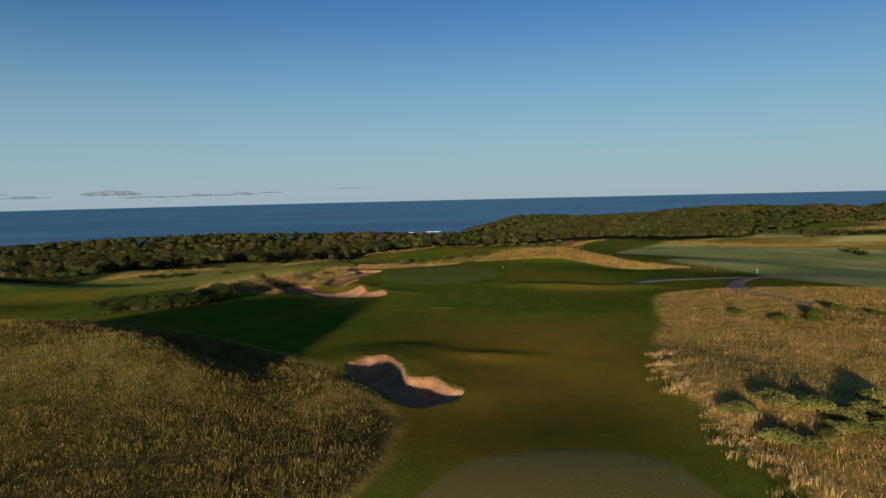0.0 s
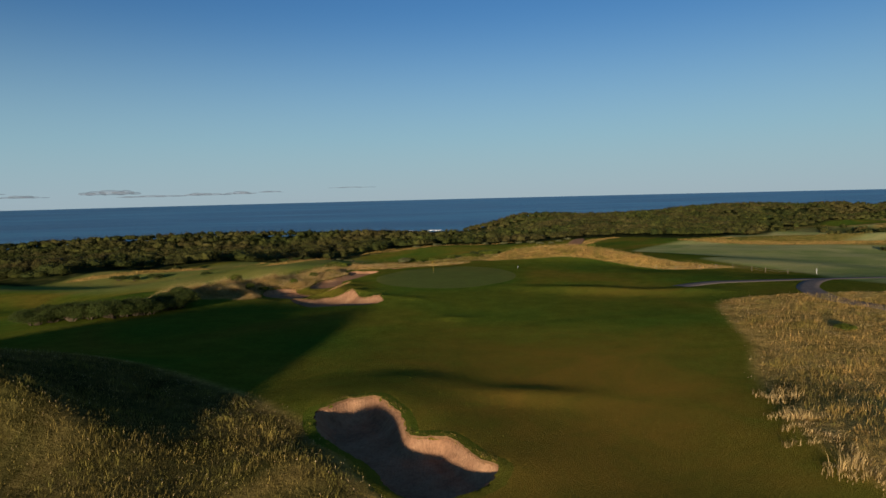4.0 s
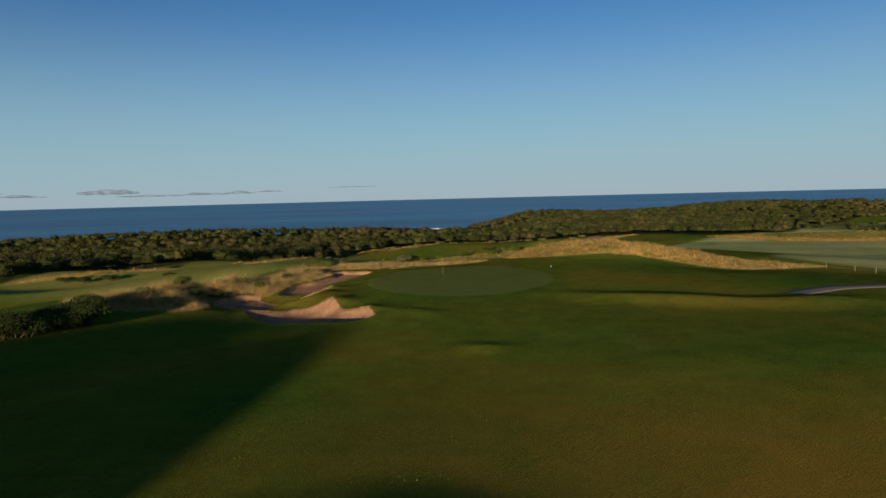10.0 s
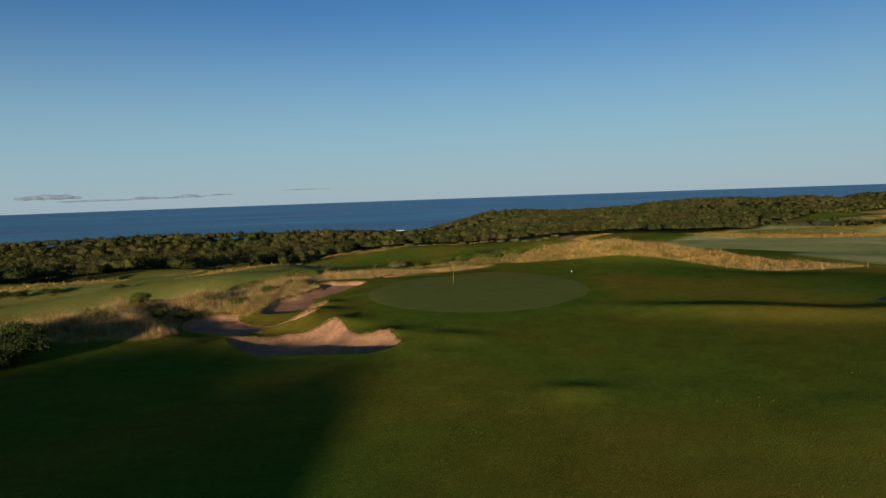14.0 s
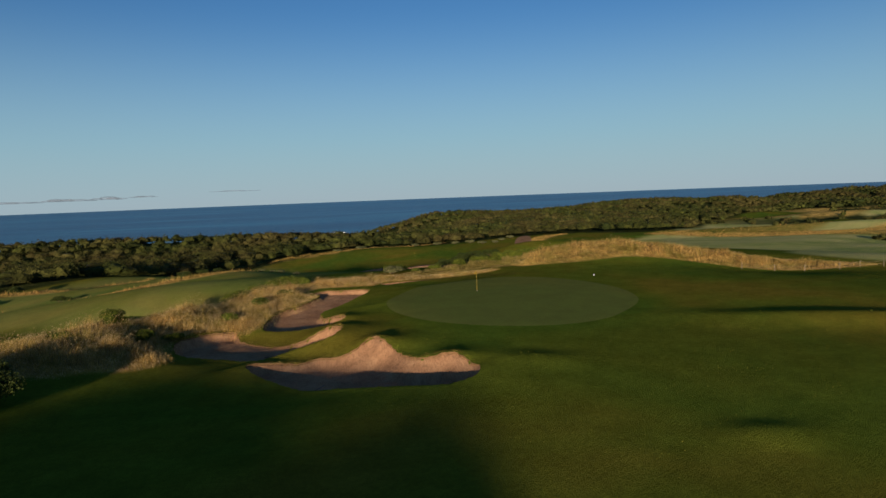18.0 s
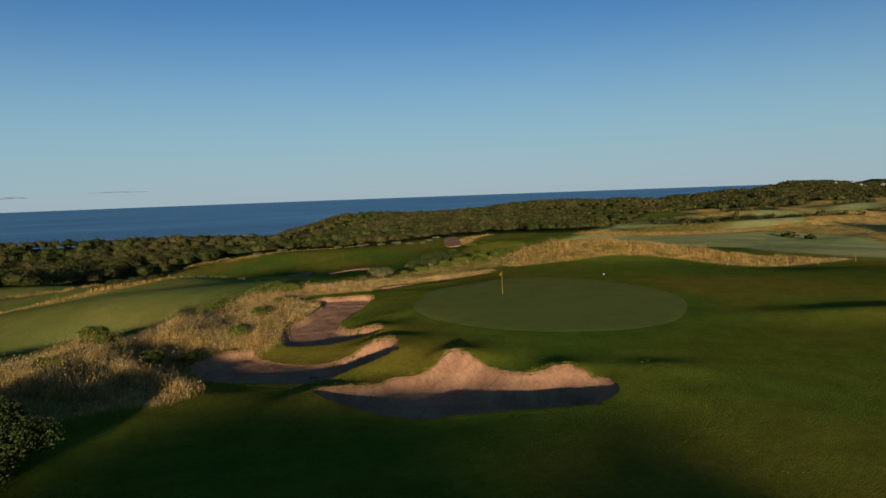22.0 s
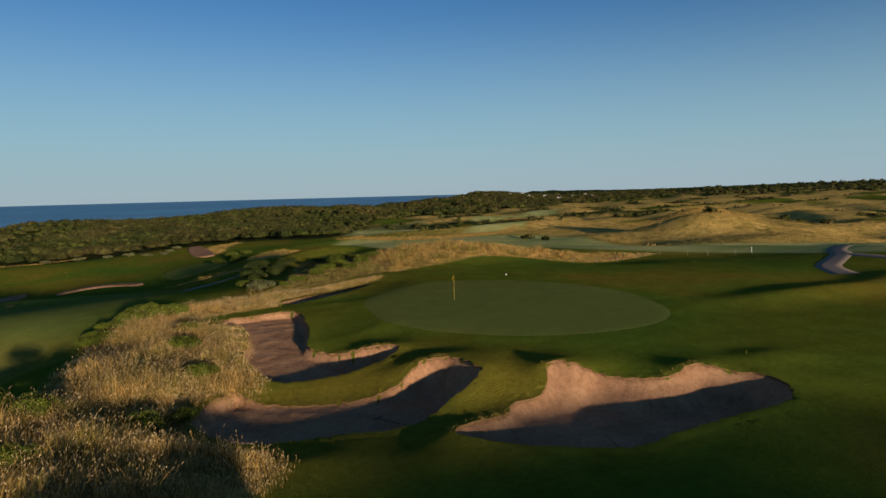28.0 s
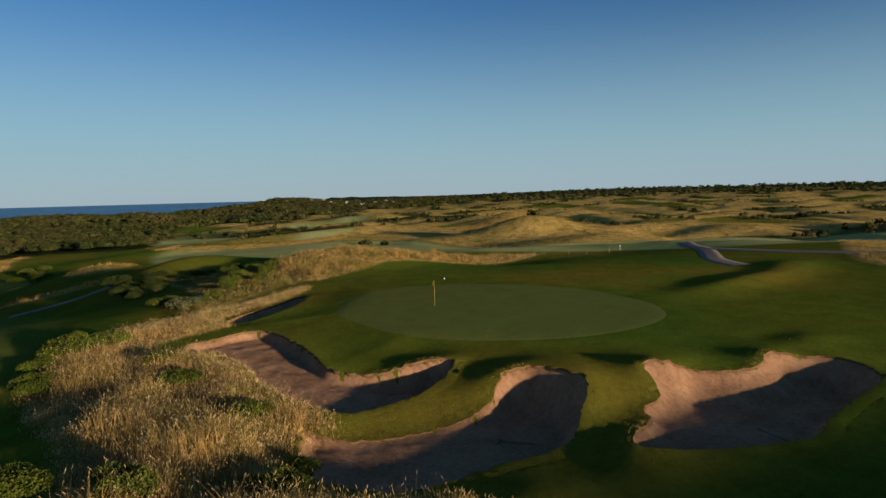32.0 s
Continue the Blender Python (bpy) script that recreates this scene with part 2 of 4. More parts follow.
FOAM = plain_material("surf_foam", (0.75, 0.78, 0.78), 0.9, 0.1, 0.3, 0.8)
YELLOW = plain_material("yellow_paint", (0.58, 0.40, 0.04), 0.45, 0.5)
CLOTH = leaf_material("yellow_flag_cloth", (0.75, 0.50, 0.03), (0.8, 0.55, 0.04), 0.3, 0.8)
WHITE = plain_material("white_paint", (0.8, 0.8, 0.76), 0.5, 0.4)
TIMBER = plain_material("grey_timber", (0.26, 0.21, 0.15), 0.85, 0.2, 14, 0.7)
ROPE = plain_material("pale_rope", (0.24, 0.19, 0.13), 0.9, 0.1)
RAKE = plain_material("dark_rake", (0.03, 0.03, 0.035), 0.6, 0.4)
GRAVEL = plain_material("path_gravel", (0.25, 0.195, 0.15), 1.0, 0.0, 3, 0.6)
ROOF = plain_material("house_roof", (0.16, 0.12, 0.11), 0.8, 0.2)
RENDERED = plain_material("house_wall", (0.24, 0.23, 0.21), 0.8, 0.2)
GLASS = plain_material("dark_window_glass", (0.03, 0.04, 0.05), 0.1, 0.6)
CLOUD, _n, _l, _b = material("cloud_vapour", 1.0, 0.0)
_b.inputs["Base Color"].default_value, _b.inputs["Alpha"].default_value = (0.2, 0.2, 0.24, 1), 0.2

# ---- land ----


def smooth(a, b, v):
    v = np.clip((v - a) / (b - a), 0.0, 1.0)
    return v * v * (3 - 2 * v)


# Mounds and hollows: centre x, y, height, half-widths along and across, turn in degrees
MOUNDS = [
    (-35.7, 57.8, 4.35, 12.8, 12.7, -20.5), (-25.4, 52, 2.85, 6.0, 3.2, 0), (-29.8, 54.5, 0.3, 4, 4, 0), (-35.5, 117.5, 1.0, 12, 4, 47), (-55, 66, 2.2, 12, 9, 10), (-46, 60, 1.4, 8, 9, 0), (5, 33, 1.0, 15, 11, 0), (-6, 62, 0.4, 7, 16, -8), (-2.5, 65, 0.09, 5, 2.4, -6), (3, 62, 0.06, 5, 2, -14), (5, 61.2, 0.2, 4, 1.8, -8), (-5.2, 104, 0.2, 2.4, 1.5, -25), (-8, 48.5, 1.3, 3, 3, 0), (-25, 119.5, -0.45, 4, 3, -20), (-22, 113.4, -0.6, 4, 2.4, 0), (20.5, 107.6, 0.6, 10, 2.7, -28), (33, 103.5, 0.4, 5, 3, -15), (0.3, 90, 0.19, 2.2, 1.3, -10), (13, 84, 0.1, 9, 3, 8),
    (42, 72, 1.3, 20, 28, -15), (22, 47, 1.1, 6, 11, 0), (60, 93, 0.4, 24, 9, 0), (78, 108, 0.5, 16, 10, 0),
    (-27, 111, -1.2, 12, 14, 10), (-35, 130, 0.3, 6, 10, 20), (-30, 138, -0.5, 9, 14, 30), (-15, 153, 0.3, 8, 5, 30),
    (55, 132, -0.9, 16, 14, 0), (42, 143, -1.2, 10, 9, 0), (-1, 126, 0.33, 18, 18, 0), (-13.5, 108.5, 0.35, 3, 3, 0),
    (26, 161, 2.1, 12, 8, -12), (40, 152, 0.6, 9, 4, -40), (8, 163, 0.3, 10, 5, 14), (22, 187, 2.6, 14, 8, 0), (-7.7, 194.2, -4.8, 19.8, 22.2, 13.4), (17.8, 252.7, -2.2, 10.9, 45, -16.2), (-43, 142, -2.0, 10, 7, 30), (-60, 152, -1.3, 20, 15, 0), (45.6, 240, 2.6, 12, 9, 0),
]
FAR_MOUNDS = [
    (306, 725, 21, 230, 85, 34), (70.0, 680.0, 30.0, 70.0, 84.0, 8.0), (17.8, 634.4, 10.0, 24.0, 60.0, 0.0), (-170, 428, 7.6, 200, 34, 0), (720, 840, 11, 200, 80, 40), (1500, 1450, 25, 500, 150, 30), (3300, 2450, 18, 700, 500, 0), (8, 232, -2.6, 22, 20, 0), (2, 300, -1.3, 18, 12, 0), (5, 350, 2.5, 70, 24, 0), (190, 400, -3, 60, 40, 0),
    (300, 231, 5.4, 48, 17, -25), (-18, 275, -6.0, 42, 48, 0), (195, 187, 8.0, 30, 14, -71), (120, 285, 1.8, 36, 9, -12), (190, 300, 2.5, 40, 12, -20),
]


def hill(x, y, m):
    cx, cy, h, a, b, turn = m
    c, s = math.cos(math.radians(turn)), math.sin(math.radians(turn))
    u, v = (x - cx) * c + (y - cy) * s, (y - cy) * c - (x - cx) * s
    return h * np.exp(-((u / a) ** 2 + (v / b) ** 2))


def bare_land(x, y):
    """The land without the banks round the bunkers."""
    x, y = np.asarray(x, float), np.asarray(y, float)
    q = np.hypot((x + 2) / np.where(x < -2, 41, 62), (y - 70) / 88)
    r = np.hypot(x, y - 90)
    z = -4.9 - 2.2 * smooth(1.0, 1.7, q) - 3.8 * smooth(1.45, 2.3, q) - 0.022 * np.clip(r - 110, 0, 500)
    z = z + 0.14 * np.sin(x / 9.0 + 1.3 * np.sin(y / 17)) * np.sin(y / 11.0 + 0.7)
    # inland the ground rolls and climbs slowly, seaward it falls away beyond the wood
    z = z - 5.5 * smooth(215, 350, y) * (1 - smooth(20, 110, x))
    inland = smooth(60, 260, x - 0.35 * (y - 200))
    roll = 3.0 * np.sin(x / 37.0 + 2 * np.sin(y / 71)) * np.sin(y / 31.0 + 1) + 1.9 * np.sin(x / 17.0 + 1.7 * np.sin(y / 23)) * np.sin(y / 14.0)
    climb = 0.012 * np.clip(r - 900, 0, 2400) * smooth(0.62, 0.2, y / np.maximum(r, 1))
    z = z + inland * (roll + climb)
    west = smooth(-18, -45, x) * smooth(128, 155, y) * smooth(330, 250, y)
    z = z + west * 0.85 * np.sin((0.95 * y + 0.3 * x) / 6.5 + 1.3 * np.sin(x / 21))
    # hummocks under the long grass of the ridge
    z = z + 0.32 * np.sin(x / 1.5 + 1.7 * np.sin(y / 3.1)) * np.sin(y / 1.9 + 1.3 * np.sin(x / 2.7)) * np.exp(-((x + 33) / 8) ** 4 - ((y - 128) / 16) ** 4)
    shore = y - 0.62 * np.clip(x - 20, 0, 5000) + 0.12 * np.clip(-x - 60, 0, 900)
    z = z - 30 * smooth(440, 700, shore)
    for m in MOUNDS + FAR_MOUNDS:
        z = z + hill(x, y, m)
    return z

# ---- plan ----


def spline(points, step=0.5):
    """A closed smooth line through the corners of a plan."""
    p = np.array(points, float)
    n, out = len(p), []
    for i in range(n):
        a, b, c, d = p[i - 1], p[i], p[(i + 1) % n], p[(i + 2) % n]
        k = max(2, int(np.hypot(*(c - b)[:2]) / step))
        t = (np.arange(k) / k)[:, None]
        out.append(0.5 * (2 * b + (c - a) * t + (2 * a - 5 * b + 4 * c - d) * t ** 2 + (3 * b - a - 3 * c + d) * t ** 3))
    return np.concatenate(out)


def inside(x, y, line, reach=3.0):
    """Signed distance to a closed line: positive inside, no more than reach."""
    x, y = np.asarray(x, float), np.asarray(y, float)
    out = np.full(x.shape, -reach)
    lo, hi = line.min(0) - reach, line.max(0) + reach
    near = (x > lo[0]) & (x < hi[0]) & (y > lo[1]) & (y < hi[1])
    px, py = x[near], y[near]
    best, cross = np.full(px.shape, reach ** 2), np.zeros(px.shape, bool)
    for a, b in zip(line, np.roll(line, -1, 0)):
        d = b - a
        t = np.clip(((px - a[0]) * d[0] + (py - a[1]) * d[1]) / (d @ d + 1e-9), 0, 1)
        best = np.minimum(best, (px - a[0] - t * d[0]) ** 2 + (py - a[1] - t * d[1]) ** 2)
        if a[1] != b[1]:
            cross ^= ((a[1] > py) != (b[1] > py)) & (px < a[0] + (py - a[1]) * d[0] / d[1])
    out[near] = np.where(cross, 1, -1) * np.sqrt(best)
    return out


GREEN = spline([(-11.2, 132), (-7, 138), (1.5, 140.8), (8.2, 137.4), (11.6, 129.5), (10.8, 121.5), (6.2, 115.5), (2.6, 113.2), (-1.4, 112.7), (-5.8, 114.2), (-9.6, 117.5), (-12, 122.3), (-12.6, 128)])
TEE = spline([(-3, 28), (-1.6, 31), (0.3, 33.8), (2.2, 35.4), (5.4, 36.3), (8.7, 36.3), (11.2, 35.5), (12.7, 33.8), (13.6, 31), (13.8, 26), (10, 19), (3, 18), (-2, 22)])
# bunkers: the rim with its height at each corner, floor height and its rise per metre northward, spread of the sloping wall
FRONT_RIM = [(-23.1, 111.7, -5.55), (-21.4, 111.6, -5.65), (-20.0, 111.3, -5.75), (-18.9, 111.8, -5.6), (-17.5, 111.3, -5.5), (-16.2, 111.6, -5.10), (-15.3, 112.4, -4.60), (-14.6, 112.2, -4.35), (-14.2, 111.3, -4.40), (-13.6, 110.3, -4.95), (-13.2, 109.2, -5.10), (-12.6, 107.7, -5.00), (-11.8, 106.8, -4.85), (-10.7, 106.6, -4.55), (-9.9, 106.0, -4.50), (-9.3, 104.6, -4.80), (-9.1, 103.1, -4.75), (-9.8, 101.8, -4.85), (-11.4, 101.2, -5.00), (-13.0, 101.7, -5.10), (-15.1, 102.9, -5.35), (-17.6, 104.1, -5.60), (-19.6, 104.8, -5.75), (-22.0, 108.0, -5.80), (-23.3, 109.9, -5.65), (-23.7, 111.0, -5.55)]
MIDDLE_RIM = [(-17.8, 119.1, -4.80), (-16.9, 117.9, -4.65), (-17.2, 116.1, -4.60), (-17.6, 115.0, -4.65), (-18.7, 114.4, -4.95), (-20.5, 114.3, -5.40), (-22.6, 114.1, -5.90), (-24.2, 114.6, -6.10), (-26.0, 116.3, -6.25), (-27.7, 117.4, -6.30), (-29.9, 119.0, -6.2), (-30.7, 121.8, -5.9), (-29.4, 123.8, -5.8), (-27.6, 125.2, -5.9), (-26.3, 126.0, -6.1), (-25.9, 124.4, -6.5), (-24.8, 122.7, -6.6), (-23.0, 121.1, -6.6), (-21.5, 119.9, -6.35), (-20.2, 119.2, -5.9), (-18.9, 119.2, -5.3)]
BACK_RIM = [(-18.4, 142.2, -5.2), (-16.6, 141.6, -5.2), (-14.3, 141.3, -5.15), (-13.3, 139.6, -5.12), (-14.8, 136.0, -5.2), (-16.9, 132.4, -5.45), (-18.6, 130.2, -5.6), (-18.7, 128.0, -5.7), (-18.2, 126.4, -5.55), (-17.3, 125.0, -5.05), (-16.5, 122.9, -4.83), (-18.0, 122.5, -5.35), (-20.6, 122.9, -5.75), (-22.6, 124.2, -6.0), (-23.9, 125.5, -6.05), (-24.0, 127.3, -5.9), (-23.1, 131.2, -5.6), (-20.7, 134.8, -5.45), (-19.0, 138.9, -5.3), (-19.7, 141.0, -5.3)]
TEE_RIM = [(-9.2, 57.0, -4.10), (-8.5, 57.9, -3.99), (-7.6, 59.0, -3.94), (-6.7, 59.2, -3.94), (-5.6, 59.6, -3.99), (-4.7, 58.2, -4.05), (-3.8, 56.4, -4.16), (-3.2, 53.8, -4.38), (-2.6, 53.4, -4.41), (-1.0, 53.3, -4.41), (0.1, 51.5, -4.44), (0.8, 50.2, -4.46), (1.6, 49.5, -4.49), (1.4, 48.6, -4.54), (0.9, 47.5, -4.60), (-0.7, 46.4, -4.65), (-1.9, 45.9, -4.66), (-3.0, 46.4, -4.65), (-4.0, 47.6, -4.60), (-4.9, 49.5, -4.54), (-6.0, 50.8, -4.44), (-7.6, 52.6, -4.33), (-8.6, 54.3, -4.22)]
SLOT_RIM = [(-11.3, 145.6, -5.2), (-11.2, 143.8, -5.2), (-7.6, 143.2, -4.9), (-3.8, 144.2, -4.9), (0.6, 146.6, -5.0), (0.2, 147.8, -5.2), (-3, 147.4, -5.3), (-7, 147, -5.3)]
RIMS = [spline(p, 0.22) for p in (FRONT_RIM, MIDDLE_RIM, BACK_RIM, SLOT_RIM, TEE_RIM)]
BUNKERS = [(r[:, :2], f, g, w) for r, (f, g, w) in zip(RIMS, ((-6.3, 0.0, 1.0), (-6.75, 0.0, 0.5), (-6.15, 0.05, 0.2), (-6.0, 0.0, 0.8), (-5.45, 0.02, 0.7)))]


def banks(rims):
    """How far the rims stand above or below the bare land, every 0.7 m or so."""
    r = np.concatenate([q[::3] for q in rims])
    return r[:, 0], r[:, 1], r[:, 2] - bare_land(r[:, 0], r[:, 1])


BANKS = [banks(RIMS[:4]), banks(RIMS[4:])]


def land(x, y):
    """The land, banked up or cut down to meet the bunkers' rims."""
    x, y = np.broadcast_arrays(np.asarray(x, float), np.asarray(y, float))
    shape, x, y = x.shape, x.ravel(), y.ravel()
    z = bare_land(x, y)
    for rx, ry, dz in BANKS:
        near = np.nonzero((x > rx.min() - 10) & (x < rx.max() + 10) & (y > ry.min() - 10) & (y < ry.max() + 10))[0]
        for part_of in np.array_split(near, len(near) // 15000 + 1):
            d = (x[part_of, None] - rx) ** 2 + (y[part_of, None] - ry) ** 2
            w = (d + 0.05) ** -1.5
            z[part_of] += (w @ dz) / w.sum(1) * (1 - smooth(0.8, 6.5 if rx[0] < -15 else 9.5, np.sqrt(d.min(1))))
    return z.reshape(shape)


def bowl(x, y, bunker, z):
    """The sand's height inside a bunker's outline, and the distance from its edge."""
    line, f, g, wall = bunker
    s = inside(x, y, line)
    floor = f + g * (y - line[:, 1].mean())
    rise = np.maximum(z - 0.10, floor) - floor
    return floor + rise * (1 - np.clip(s / np.minimum(0.35 + wall * rise ** 2, 2.9), 0, 1)) ** 1.35, s

LEFT_ROUGH = spline([(-90, 68), (-46.7, 71), (-38, 71), (-30, 70), (-22, 67), (-15.3, 62.5), (-12, 58.5), (-9.2, 55), (-6.5, 50), (-4.3, 46.5), (-2.7, 42.6), (-3.2, 39), (-3.3, 35.5), (-4.5, 32), (-5.5, 28), (-8, 5), (-90, 5)], 3)
RIGHT_ROUGH = spline([(33, 94), (28, 82), (25, 71), (22, 65), (19.5, 57), (18, 50), (18, 44), (17.4, 39), (17.4, 34.7), (18.3, 31), (20, 20), (80, 10), (95, 60), (90, 92), (66, 94), (45, 96)], 3)
RIDGE_ROUGH = spline([(-46, 112), (-38, 111), (-34.4, 112.3), (-30.3, 114.5), (-30.5, 118.5), (-30.6, 122.5), (-29, 125), (-25.5, 125), (-24, 127), (-22.8, 131), (-20.8, 135), (-19.2, 138), (-20.7, 141.5), (-19.5, 144.4), (-13, 143.8), (-11.6, 146.3), (-7, 147.8), (1, 148.5), (5, 150), (-3, 150.6), (-12, 149.8), (-20, 149), (-25, 147.6), (-28, 144.5), (-30.5, 140), (-33.5, 133), (-37.5, 127.5), (-44, 125)], 1.5)
BACK_ROUGH = spline([(-8, 151.5), (4, 153), (8, 152.5), (14, 160), (18, 174), (13, 180), (6, 170), (-2, 159)], 1.5)
DUNE_ROUGH = spline([(8, 151.5), (12, 151.5), (17, 151.5), (26, 152), (33, 149), (40, 144.8), (46, 141.6), (53, 139.8), (56, 141), (50, 148), (44, 156), (38, 164), (31, 170), (22, 171), (15, 166), (10, 157)], 2)
# fairways beyond the dunes: paler turf, with low-sun and sky light in the tone
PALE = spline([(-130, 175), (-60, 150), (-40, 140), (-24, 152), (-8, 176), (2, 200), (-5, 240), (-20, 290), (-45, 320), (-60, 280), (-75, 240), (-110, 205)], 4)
WOODS = [
    spline([(-700, 190), (-300, 195), (-142, 200), (-116, 188), (-108, 202), (-91, 229), (-80, 244), (-66, 272), (-53, 302), (-42, 328), (-17, 352), (6, 370), (36, 364), (72, 360), (98, 346), (124, 330), (200, 412), (290, 500), (400, 575), (520, 640), (760, 860), (900, 1150), (700, 1150), (400, 930), (250, 830), (110, 800), (50, 770), (0, 690), (-10, 560), (-60, 470), (-300, 455), (-700, 450)], 8),
    spline([(440, 575), (702, 660), (1100, 740), (1600, 830), (2300, 1200), (2000, 1500), (1200, 1300), (760, 900)], 25),
]


def strip(points, width):
    """The outline of a band along a line."""
    p = np.array(points, float)
    d = np.gradient(p, axis=0)
    d /= np.linalg.norm(d, axis=1)[:, None]
    side = np.stack([-d[:, 1], d[:, 0]], 1) * width / 2 * np.array([0.5] + [1.0] * (len(p) - 2) + [0.5])[:, None]
    return spline(np.concatenate([p + side, (p - side)[::-1]]), 2.0)


FAR_GOLD = [
    strip([(-104, 194), (-84, 202), (-70, 203)], 7), strip([(-77, 210), (-70, 228), (-60, 234), (-50, 222)], 5),
    strip([(-55, 206), (-58, 255), (-54, 303), (-47, 326), (-28, 348)], 4), strip([(-70, 178), (-50, 191), (-35, 204)], 5),
    strip([(6, 242), (10, 224), (14, 208), (20, 196)], 6), strip([(-38, 336), (-17, 349), (6, 370), (38, 382)], 6),
    strip([(104, 288), (128, 272), (160, 268), (205, 284)], 9), strip([(110, 300), (122, 310), (140, 324)], 5),
    strip([(258, 248), (295, 231), (335, 214)], 30), strip([(38, 236), (46, 240), (54, 245)], 13), strip([(66, 318), (76, 336), (90, 345)], 8),
]
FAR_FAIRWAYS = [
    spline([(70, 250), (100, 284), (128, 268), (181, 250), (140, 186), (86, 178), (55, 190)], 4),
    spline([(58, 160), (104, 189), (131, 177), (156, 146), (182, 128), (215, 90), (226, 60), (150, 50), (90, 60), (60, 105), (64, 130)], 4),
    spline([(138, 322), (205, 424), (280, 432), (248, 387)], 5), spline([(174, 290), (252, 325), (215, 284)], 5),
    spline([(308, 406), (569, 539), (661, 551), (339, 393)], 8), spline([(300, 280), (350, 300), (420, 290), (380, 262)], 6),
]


def surface(x, y):
    """The height of the finished ground: the land with the bunkers dug in."""
    z = land(x, y)
    for bunker in BUNKERS:
        sand, s = bowl(x, y, bunker, z)
        z = np.where(s > 0, sand, z)
    return z


def at_ground(x, y):
    return float(surface(np.array([x]), np.array([y]))[0])


def sheet(name, verts, faces, mat, parent=None, smooth_shade=True):
    me = bpy.data.meshes.new(name)
    me.vertices.add(len(verts))
    me.vertices.foreach_set("co", np.ascontiguousarray(verts, dtype=np.float32).ravel())
    faces = np.asarray(faces, dtype=np.int32)
    k = faces.shape[1]
    me.loops.add(faces.size)
    me.polygons.add(len(faces))
    me.polygons.foreach_set("loop_start", np.arange(len(faces), dtype=np.int32) * k)
    me.loops.foreach_set("vertex_index", faces.ravel())
    me.update(calc_edges=True)
    me.polygons.foreach_set("use_smooth", np.full(len(faces), smooth_shade))
    me.materials.append(mat)
    ob = new(name, me)
    ob.parent = parent
    return ob


def stretch(a, b, fine, low, high, grow):
    """Grid lines: even between a and b, ever wider apart out to low and high."""
    mid = list(np.arange(a, b + fine / 2, fine))
    up, down, s = [mid[-1]], [mid[0]], fine
    while up[-1] < high:
        s = min(s * grow, 120)
        up.append(up[-1] + s)
    s = fine
    while down[-1] > low:
        s = min(s * grow, 120)
        down.append(down[-1] - s)
    return np.array(down[:0:-1] + mid + up[1:])


def grid_faces(nx, ny):
    i = np.arange(nx * ny).reshape(ny, nx)
    return np.stack([i[:-1, :-1].ravel(), i[:-1, 1:].ravel(), i[1:, 1:].ravel(), i[1:, :-1].ravel()], 1)


